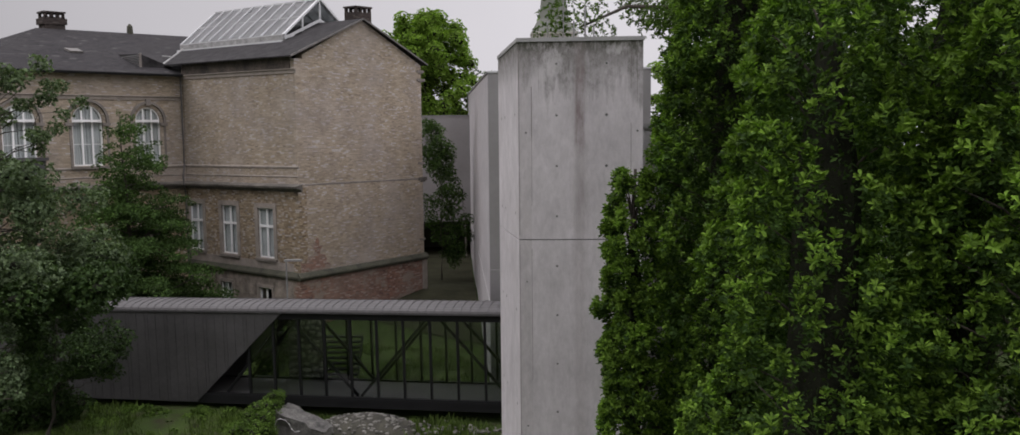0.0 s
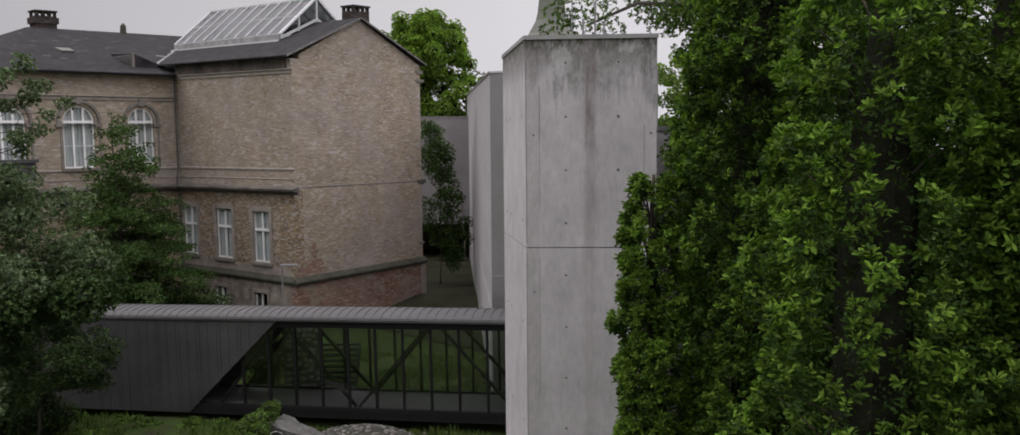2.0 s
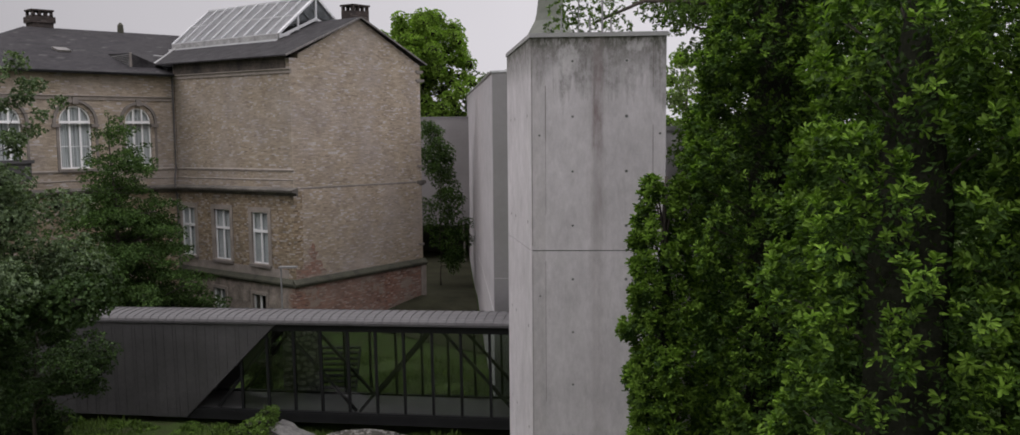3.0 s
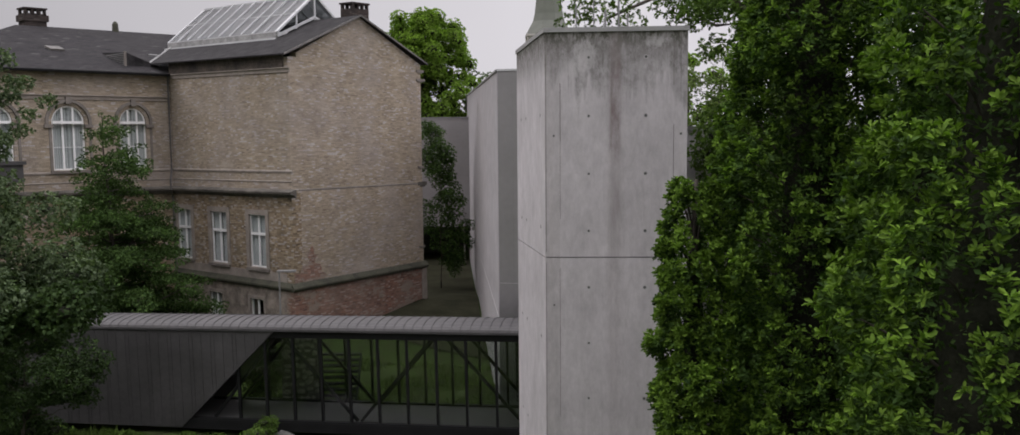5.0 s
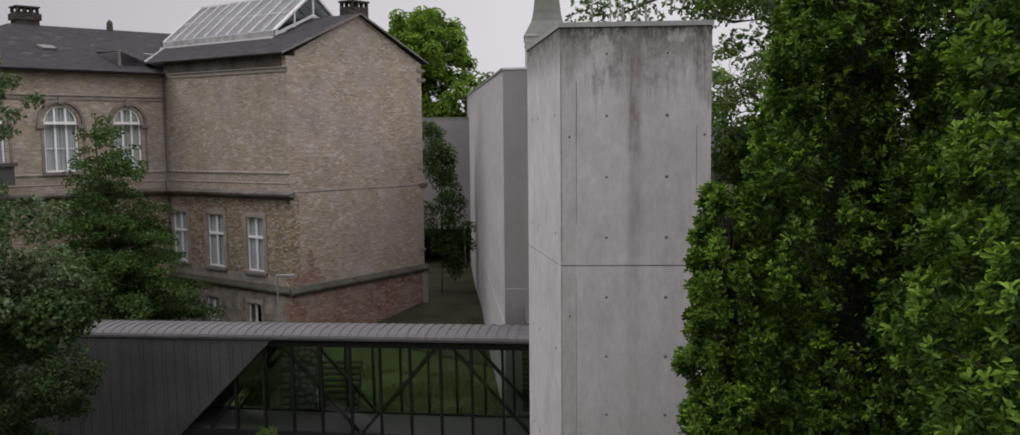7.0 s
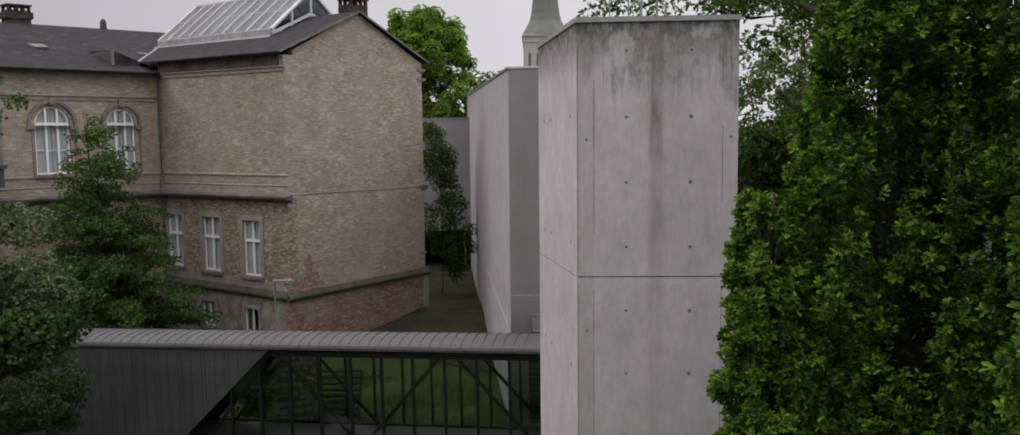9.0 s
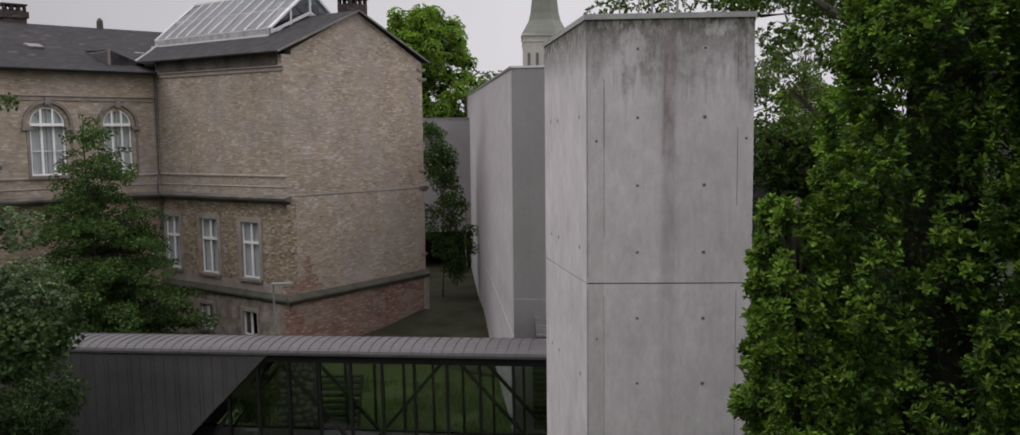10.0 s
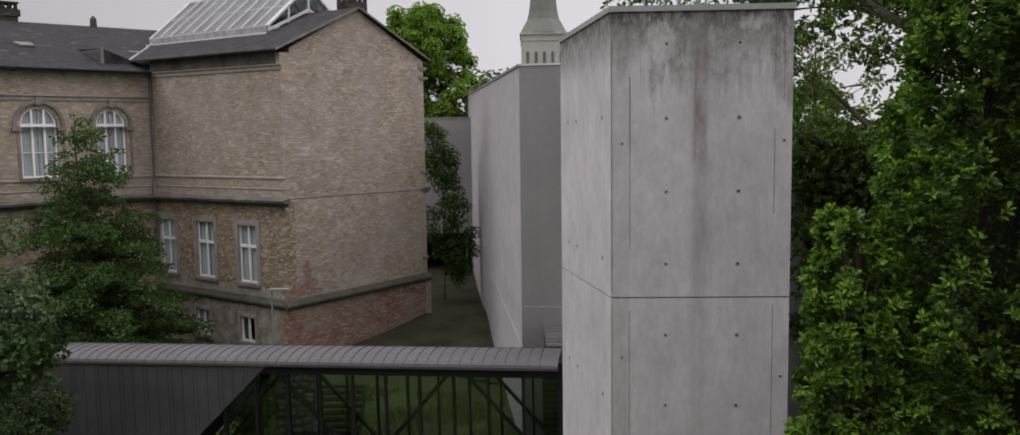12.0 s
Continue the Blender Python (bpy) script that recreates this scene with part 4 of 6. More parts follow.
def tie(parent, m, r=0.024, deep=False):
    bm = bmesh.new()
    ring = [[bm.verts.new(m @ Vector((a * math.cos(k * math.tau / 14), y, a * math.sin(k * math.tau / 14)))) for k in range(14)] for a, y in ((r * 1.25, -0.001), (r * 1.1, -0.004), (r, -0.003), (r * 0.85, -0.0015))]
    for p, q in zip(ring, ring[1:]):
        for k in range(14):
            bm.faces.new((p[k], p[(k + 1) % 14], q[(k + 1) % 14], q[k]))
    bm.faces.new(ring[-1])
    hole = part("tie_hole", bm, M_DARKTIE, parent)
    bm = bmesh.new()
    ring = [[bm.verts.new(m @ Vector((a * math.cos(k * math.tau / 14), y, a * math.sin(k * math.tau / 14)))) for k in range(14)] for a, y in ((r * 1.9, -0.0006), (r * 1.7, -0.003), (r * 1.27, -0.003), (r * 1.24, -0.0006))]
    for p, q in zip(ring, ring[1:]):
        for k in range(14):
            bm.faces.new((p[k], p[(k + 1) % 14], q[(k + 1) % 14], q[k]))
    part("cone_rim", bm, M_RIM, hole, "pale cement rim")
    return hole


for k in range(9):
    z = 9.80 - 1.04 * k
    for x in (0.79, 1.81):
        tie(tower, pose(x, 0, z), 0.021 if x > 1 else 0.017)
for k in range(3):
    tie(tower, pose(0.16, 0, 8.41 - 3.1 * k), 0.015)
    tie(tower, pose(2.44, 0, 8.43 - 3.4 * k), 0.017)
left_face = frame_of((0, 0, 0), (-0.62, 3.05), (3.05, 0.62))
for k in range(4):
    for x in (0.42, 1.97, 2.55):
        tie(tower, left_face @ pose(x, 0, 8.8 - 2.08 * k), 0.024)
# the first two strips are dark lines drawn along the front corner edge
for x, z0, z1, w in ((0.014, 6.3, 10.2, 0.010), (0.014, 1.0, 6.1, 0.008), (0.27, 8.3, 9.35, 0.013), (0.272, 6.9, 8.3, 0.007), (0.265, 3.2, 6.0, 0.007), (2.30, 9.3, 10.22, 0.012), (2.305, 7.4, 8.6, 0.009), (2.43, 9.0, 10.2, 0.006), (2.31, 2.0, 6.1, 0.007)):
    bm = bmesh.new()
    cube(bm, x, x + w, -0.003, 0.003, z0, z1)
    part("form_joint", bm, M_FORM, tower)
# thin rods on the tower's roof
for x, y, h, r in ((0.95, 1.2, 1.25, 0.012), (1.18, 1.3, 0.55, 0.02), (1.42, 1.1, 0.85, 0.02), (1.62, 1.4, 0.5, 0.02), (0.6, 0.9, 0.6, 0.012)):
    bm = bmesh.new()
    tube(bm, [(x, y, 10.3), (x, y, 10.3 + h)], [r, r], 6)
    cube(bm, x - 0.06, x + 0.06, y - 0.06, y + 0.06, 10.3, 10.34)
    part("rod", bm, M_COPING, tower, "thin grey metal rod")
# lower wall that leaves the tower
low_wall = thing("concrete_wall", "lower concrete wall with a metal coping behind the trees", "wall", m=pose(21.5, -7.2, 0, 0, 0, 34))
bm = bmesh.new()
cube(bm, 0, 6.5, 0, 0.35, -1, 8.55)
soften(bm, 0.01)
part("body", bm, M_WALLCON, low_wall)
bm = bmesh.new()
cube(bm, 0, 6.5, -0.05, 0.4, 8.55, 8.66)
part("coping", bm, M_COPING, low_wall)

# ---- long concrete wall and zinc volume behind the tower ----
long_wall = thing("long_concrete_wall", "long pale concrete wall with a rising top edge and dark coping", "wall", m=frame_of((WALL_END.x, WALL_END.y, 0), WALL_DIR, (0.766, 0.643)))
WL = 50.0
bm = bmesh.new()
for i in range(10):
    x0, x1 = WL * i / 10 + 0.004, WL * (i + 1) / 10 - 0.004
    prism(bm, [(x0, 0), (x1, 0), (x1, 0.35), (x0, 0.35)], -1.2, [10.7 + 2.5 * x0 / WL, 10.7 + 2.5 * x1 / WL] + [10.7 + 2.5 * x1 / WL, 10.7 + 2.5 * x0 / WL])
part("body", bm, M_WALLCON, long_wall)
bm = bmesh.new()
prism(bm, [(-0.02, -0.04), (WL, -0.04), (WL, 0.4), (-0.02, 0.4)], [10.7, 13.2, 13.2, 10.7], [10.77, 13.27, 13.27, 10.77])
part("coping", bm, M_COPING, long_wall)
bm = bmesh.new()
cube(bm, 0.05, 14, -0.006, 0.0, 2.62, 2.645)
part("joint", bm, M_HOSE, long_wall, "pale construction joint")
zinc = thing("zinc_building", "plain zinc-clad building between the concrete walls", "building", m=frame_of((WALL_END.x, WALL_END.y, 0), (0.896, 0.444), (-0.444, 0.896)))
bm = bmesh.new()
prism(bm, [(0.02, 0.0), (5.6, 0.0), (5.6, 12.0), (0.3, 12.0), (0.3, 0.3)], -1.0, 10.72)
part("body", bm, M_ZINC, zinc)
for z in (2.0, 3.8, 7.6):
    bm = bmesh.new()
    cube(bm, 0.02, 5.6, -0.005, 0.0, z, z + (0.02 if z < 7 else 0.008))
    part("sheet_joint", bm, M_RIM if z < 7 else M_ZINC, zinc)
for k in range(4):
    bm = bmesh.new()
    cube(bm, 0.5 + 1.4 * k, 0.508 + 1.4 * k, -0.005, 0.0, -1.0, 10.7)
    part("sheet_joint", bm, M_COPING, zinc)
bm = bmesh.new()
cube(bm, 0.0, 5.6, -0.03, 0.3, 10.72, 10.78)
part("coping", bm, M_WHITEMETAL, zinc, "bright metal edge trim")
far_end = thing("far_zinc_building", "dull zinc-clad building closing the passage", "building", m=frame_of((-12.6, 21.6, 0), (0.82, 0.573), (-0.573, 0.82)))
bm = bmesh.new()
cube(bm, -6, 5.5, 0, 8, 2.3, 10.7)
part("body", bm, M_ZINC, far_end)
bm = bmesh.new()
cube(bm, -6, 5.5, -0.05, 0.2, 10.7, 10.8)
part("coping", bm, M_COPING, far_end)
# recess walls carry the underpass shade in their dark colour
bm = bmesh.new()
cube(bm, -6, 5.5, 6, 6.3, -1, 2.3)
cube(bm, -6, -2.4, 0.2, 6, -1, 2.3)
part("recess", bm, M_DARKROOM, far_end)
bm = bmesh.new()
tube(bm, [(4.2, -0.2, -0.6), (4.1, -0.2, 2.3)], [0.06, 0.06], 8)
part("column", bm, M_TRIM, far_end, "slim pale column")

# ---- footbridge ----
B_ANG = math.degrees(math.atan2(0.444, 0.896))
bridge = thing("footbridge", "glazed footbridge with zinc roof and dark zinc cladding", "footbridge", m=pose(4.43, -11.20, 0, 0, -0.75, B_ANG))
U0, U1, BW = -7.5, 13.55, 2.1
bm = bmesh.new()
sec = [(-0.06, 2.74), (-0.09, 2.78), (-0.06, 2.85), (0.03, 2.91), (0.2, 2.95), (0.55, 2.985), (1.0, 2.98), (1.45, 2.90), (1.85, 2.78), (BW + 0.06, 2.66)]
extrusion(bm, sec, U1 - U0, pose(U0, 0, 0))
roof = part("roof", bm, M_ZINCROOF, bridge, "pale standing-seam zinc roof with rounded eaves")
n_seam = int((U1 - U0 - 0.2) / 0.287)
seam_bm = bmesh.new()
for (y0, z0), (y1, z1) in zip(sec[1:-1], sec[2:]):
    v = [seam_bm.verts.new((x, y, z + dz)) for x in (-0.009, 0.009) for (y, z) in ((y0, z0), (y1, z1)) for dz in (-0.01, 0.018)]
    for q in ((0, 1, 3, 2), (4, 6, 7, 5), (1, 5, 7, 3), (0, 4, 5, 1), (2, 3, 7, 6)):
        seam_bm.faces.new([v[i] for i in q])
seam_mesh = mesh_of("seam", seam_bm, M_CLAD)
for i in range(n_seam):
    part("seam", seam_mesh, None, roof, at=pose(U0 + 0.2 + 0.287 * i, 0, 0))
bm = bmesh.new()
cube(bm, U0, U1, -0.10, -0.06, 2.72, 2.765)
part("eave_trim", bm, M_CLAD, bridge)
bm = bmesh.new()
cube(bm, 1.5, U1, 0.02, 0.14, 2.5, 2.75)
cube(bm, 1.5, U1, BW - 0.14, BW - 0.02, 2.5, 2.75)
part("top_beam", bm, M_STEEL, bridge)
bm = bmesh.new()
cube(bm, U0, U1, 0.0, BW, -0.20, -0.11)
part("deck", bm, M_FLOOR, bridge, "grey walkway floor")
bm = bmesh.new()
cube(bm, 1.5, U1, -0.01, 0.12, -0.40, -0.201)
cube(bm, 1.5, U1, BW - 0.12, BW + 0.01, -0.40, -0.201)
cube(bm, U0, U1, 0.4, 1.7, -0.40, -0.201)
part("bottom_beam", bm, M_STEEL, bridge)
bm = bmesh.new()
cube(bm, 1.5, U1, -0.02, -0.002, -0.22, -0.10)
part("fascia", bm, M_STEEL, bridge)
for y in (-0.005, BW - 0.115):
    bm = bmesh.new()
    cube(bm, 2.6, U1, y, y + 0.12, -0.108, -0.05)
    part("bottom_rail", bm, M_STEEL, bridge)
# dark cladding with a slanting end, front and back
for y0, y1 in ((-0.05, 0.03), (BW - 0.03, BW + 0.05)):
    bm = bmesh.new()
    pierced(bm, [(U0, -0.36), (2.69, -0.36), (5.86, 2.70), (U0, 2.70)], [], y1 - y0, pose(0, y0, 0))
    clad = part("cladding", bm, M_CLAD, bridge, "dark grey ribbed zinc cladding")
    k = 0
    while U0 + 0.24 * k < 5.4:
        u = U0 + 0.16 + 0.24 * k + 0.05 * math.sin(k * 2.1)
        lo = -0.355 if u < 2.68 else -0.355 + (u - 2.68) * (3.06 / 3.17)
        bm = bmesh.new()
        w = (0.02, 0.07, 0.03)[k % 3]
        y = y0 - 0.010 if y0 < 0 else y1
        cube(bm, u, u + w, y, y + 0.010, lo, 2.69)
        part("rib", bm, M_CLAD, clad)
        k += 1
POSTS = [4.62 + 0.893 * i for i in range(11)]
for side, y in ((0, 0.07), (1, BW - 0.07)):
    for i, u in enumerate(POSTS):
        if u > U1 - 0.05:
            continue
        bm = bmesh.new()
        cube(bm, u - 0.035, u + 0.035, y - 0.05, y + 0.05, -0.105, 2.52)
        part("mullion", bm, M_STEEL, bridge)
    for i, u in enumerate(POSTS[:-1]):
        bm = bmesh.new()
        cube(bm, u + 0.037, POSTS[i + 1] - 0.037, y - 0.006, y + 0.006, -0.10, 2.5)
        part("pane", bm, M_TINTED, bridge).visible_shadow = False
    for ua, za, ub, zb in ((6.0, 2.55, 8.35, -0.06), (8.45, -0.06, 10.75, 2.55), (11.15, 2.55, 13.5, -0.06), (3.7, -0.06, 5.85, 2.55)):
        bm = bmesh.new()
        yy = y + (0.14 if side == 0 else -0.14)
        bar(bm, Vector((ua, yy, za)), Vector((ub, yy, zb)), 0.08, 0.09)
        part("brace", bm, M_STEEL, bridge, "black diagonal steel brace")
bm = bmesh.new()
cube(bm, 12.9, U1 - 0.03, BW + 0.06, BW + 0.09, 0.05, 2.6)
screen = part("slatted_screen", bm, M_STEEL, bridge, "dark slatted screen beside the tower")
for k in range(15):
    bm = bmesh.new()
    cube(bm, 12.9, U1 - 0.03, BW + 0.0, BW + 0.058, 0.10 + 0.165 * k, 0.16 + 0.165 * k)
    part("slat", bm, M_CLAD, screen)
def link(u, v):
    """A point of the short roof that joins the footbridge to the zinc wall."""
    return Vector((13.06 - 0.24 * v + (1.5 + 0.24 * v) * u, 2.02 + 1.4 * v, 2.82 + 0.32 * v))


bm = bmesh.new()
prism(bm, [tuple(link(*q))[:2] for q in ((0, 0), (1, 0), (1, 1), (0, 1))], 2.5, [link(*q).z for q in ((0, 0), (1, 0), (1, 1), (0, 1))])
link_roof = part("link_roof", bm, M_ZINCROOF, bridge, "short rising zinc link roof")
for k in range(7):
    bm = bmesh.new()
    bar(bm, link(0, (k + 0.4) / 7) + Vector((0, 0, 0.012)), link(1, (k + 0.6) / 7) + Vector((0, 0, 0.012)), 0.02, 0.03)
    part("seam", bm, M_COPING, link_roof)
bm = bmesh.new()
cube(bm, U1 - 0.02, U1 + 1.4, 0.02, 2.0, -0.6, 2.9)
part("landing", bm, M_STEEL, bridge)


# ---- plants ----
LONG_LEAF = ([(0, 0, 0), (0.2, 0.45, 0.05), (0, 1, -0.06), (-0.2, 0.45, 0.05)], [(0, 1, 2), (0, 2, 3)])
WIDE_LEAF = ([(0, 0, 0), (0.34, 0.48, 0.08), (0, 1, -0.06), (-0.34, 0.48, 0.08)], [(0, 1, 2), (0, 2, 3)])
NARROW_LEAF = ([(0, 0, 0), (0.22, 0.6, 0.08), (0, 1, -0.06), (-0.22, 0.6, 0.08)], [(0, 1, 2), (0, 2, 3)])
GRASS_BLADE = ([(-0.05, 0, 0), (0.05, 0, 0), (0.035, 0.6, 0.05), (0, 1, 0.2), (-0.035, 0.6, 0.05)], [(0, 1, 2, 4), (4, 2, 3)])


def leaves(name, rng, places, ways, sizes, shape, material, faces=None):
    """One mesh of many leaves: each grows from its place along its way."""
    tv, tf = np.array(shape[0]), shape[1]
    n, k = len(places), len(tv)
    ways = ways / np.maximum(np.linalg.norm(ways, axis=1, keepdims=True), 1e-6)
    hint = rng.normal(size=(n, 3)) * 0.55 + np.array([0, 0, 1.0]) if faces is None else faces + rng.normal(size=(n, 3)) * 0.8
    side = np.cross(ways, hint)
    side /= np.maximum(np.linalg.norm(side, axis=1, keepdims=True), 1e-6)
    up = np.cross(side, ways)
    co = places[:, None, :] + sizes[:, None, None] * (tv[None, :, 0:1] * side[:, None, :] + tv[None, :, 1:2] * ways[:, None, :] + tv[None, :, 2:3] * up[:, None, :])
    me = bpy.data.meshes.new(name)
    lens = np.array([len(f) for f in tf])
    flat = np.concatenate([np.array(f) for f in tf])
    loops = (np.arange(n)[:, None] * k + flat[None, :]).ravel()
    totals = np.tile(lens, n)
    starts = np.concatenate([[0], np.cumsum(totals)[:-1]])
    me.vertices.add(n * k)
    me.vertices.foreach_set("co", co.astype(np.float32).ravel())
    me.loops.add(len(loops))
    me.loops.foreach_set("vertex_index", loops.astype(np.int32))
    me.polygons.add(len(totals))
    me.polygons.foreach_set("loop_start", starts.astype(np.int32))
    me.update(calc_edges=True)
    me.validate()
    me.materials.append(material)
    return me


def clump_leaves(rng, clumps, per_area, tuft, spread, up=0.5, inner=0.25):
    """Rosettes of leaves evenly spread on ellipsoid clumps, some inside: places, ways of growth and facing."""
    P, W, H = [], [], []
    for c, r in clumps:
        c, r = np.array(c, float), np.array(r, float)
        area = 4 * math.pi * ((r[0] * r[1]) ** 1.6 / 3 + (r[0] * r[2]) ** 1.6 / 3 + (r[1] * r[2]) ** 1.6 / 3) ** (1 / 1.6)
        n = max(4, int(area * per_area))
        k = np.arange(n) + 0.5
        z = 1 - 2 * k / n
        a = k * 2.39996 + rng.uniform(0, math.tau)
        q = np.sqrt(np.maximum(0, 1 - z * z))
        d = np.stack([q * np.cos(a), q * np.sin(a), z], axis=1) + rng.normal(size=(n, 3)) * 0.5 / math.sqrt(n)
        d /= np.linalg.norm(d, axis=1, keepdims=True)
        rad = np.where(rng.random(n) < inner, rng.uniform(0.45, 0.75, n), rng.uniform(0.88, 1.12, n))
        p = c + d * r * rad[:, None]
        nrm = d / r
        nrm /= np.linalg.norm(nrm, axis=1, keepdims=True)
        grow = nrm + np.array([0, 0, up])
        grow /= np.maximum(np.linalg.norm(grow, axis=1, keepdims=True), 1e-6)
        gg = np.repeat(grow, tuft, axis=0)
        flat = rng.normal(size=(n * tuft, 3))
        flat -= (flat * gg).sum(axis=1, keepdims=True) * gg
        flat /= np.maximum(np.linalg.norm(flat, axis=1, keepdims=True), 1e-6)
        pp = np.repeat(p, tuft, axis=0)
        P.append(pp + rng.normal(size=pp.shape) * 0.012)
        W.append(gg * rng.uniform(0.1, 1.0, (n * tuft, 1)) + flat * spread * 1.3)
        H.append(gg)
    return np.concatenate(P), np.concatenate(W), np.concatenate(H)


def limbs(bm, foot, axis_top, r0, clumps, rng, share=1.0, sides=7):
    """A tapered, slightly bent trunk and a limb to each clump."""
    foot, top = Vector(foot), Vector(axis_top)
    n = 9
    pts = [foot.lerp(top, i / n) + Vector((rng.normal() * 0.05, rng.normal() * 0.05, 0)) * (i > 0) for i in range(n + 1)]
    tube(bm, pts, [r0 * (1.25 if i == 0 else 1 - 0.88 * i / n) for i in range(n + 1)], 10)
    h = top.z - foot.z
    for c, r in clumps:
        if rng.random() > share:
            continue
        c = Vector(c)
        f = min(0.95, max(0.08, (c.z - foot.z - 0.35 * (c - foot.lerp(top, 0.5)).xy.length) / h))
        start = foot.lerp(top, f)
        span = (c - start).length
        rr = max(0.010, min(r0 * (1 - 0.85 * f) * 0.4, 0.03 * span + 0.008))
        way = [start]
        for q in (0.2, 0.42, 0.62, 0.82):
            way.append(start.lerp(c, q) + Vector((rng.normal(), rng.normal(), rng.normal() - 0.6 * math.sin(q * 3.1))) * 0.05 * span)
        tube(bm, way + [c], [rr * s for s in (1.0, 0.85, 0.68, 0.52, 0.38, 0.2)], sides)


def tree(name, label, group, foot, top, r0, clumps, seed, material, shape, size, per_area, tuft, spread, up=0.5, share=1.0, category="tree", inner=0.25, core=0.0, core_min=0.0):
    rng = np.random.default_rng(seed)
    ob = thing(name, label, category, group, pose(*foot))
    base = np.array(foot)
    local = [(tuple(np.array(c) - base), r) for c, r in clumps]
    bm = bmesh.new()
    limbs(bm, (0, 0, -0.3), tuple(np.array(top) - base), r0, local, rng, share)
    part("trunk", bm, M_BARK, ob, smooth=True)
    # a closed dark core in each clump stands for shade between the leaves
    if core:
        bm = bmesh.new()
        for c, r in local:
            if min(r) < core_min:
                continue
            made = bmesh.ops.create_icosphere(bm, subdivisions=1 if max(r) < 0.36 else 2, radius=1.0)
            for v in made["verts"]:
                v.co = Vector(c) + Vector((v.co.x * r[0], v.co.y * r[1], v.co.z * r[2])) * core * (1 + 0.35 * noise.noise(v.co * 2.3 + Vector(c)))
        tagged(part("inner_twig_mass", bm, M_SHADECORE, ob, "solid dark core standing for shade inside the foliage"), kind="stuff")
    P, W, H = clump_leaves(rng, local, per_area, tuft, spread, up, inner)
    sizes = rng.uniform(0.65, 1.15, len(P)) * size
    part("crown", leaves("crown", rng, P, W, sizes, shape, material, H), None, ob)
    return ob


OAK_LEAF = ([(0, 0, 0), (0.21, 0.64, 0.10), (0.11, 0.97, 0.0), (0, 1.0, -0.10), (-0.11, 0.97, 0.0), (-0.21, 0.64, 0.10)], [(0, 1, 2, 3), (0, 3, 4, 5)])


def tufted_lobe(rng, cx, cy, z0, z1, radius, gap, r, behind=0.35, facing=-1.9):
    """Leafy heads spread over an upright lobe of a crown, thinner on the side turned from the light."""
    taken = []
    area = math.tau * radius(0.5 * (z0 + z1)) * (z1 - z0)
    for i in range(int(9.0 * area / gap ** 2)):
        a, z = rng.uniform(-math.pi, math.pi), rng.uniform(z0, z1)
        away = abs((a - facing + math.pi) % math.tau - math.pi)
        need = gap * (2.6 if z < 3.4 else 1.0) * (1.0 if away < 2.0 else 1.0 / behind ** 0.5) * (0.85 + 0.5 * abs(noise.noise((3.0 * math.cos(a), 3.0 * math.sin(a), z * 0.9))))
        R = radius(z)
        if all(math.hypot(R * ((a - t[0] + math.pi) % math.tau - math.pi), 0.72 * (z - t[1])) > need for t in taken):
            taken.append((a, z))
    heads = []
    for a, z in taken:
        dent = noise.noise((1.7 * math.cos(a) + cx, 1.7 * math.sin(a) + cy, z * 0.55))
        R = radius(z) * (0.88 + 0.34 * max(-0.45, dent) + rng.uniform(-0.09, 0.09))
        s = r * rng.uniform(0.7, 1.3)
        heads.append(((cx + R * math.cos(a), cy + R * math.sin(a), z), (math.cos(a), math.sin(a), 0.0), s))
    return heads


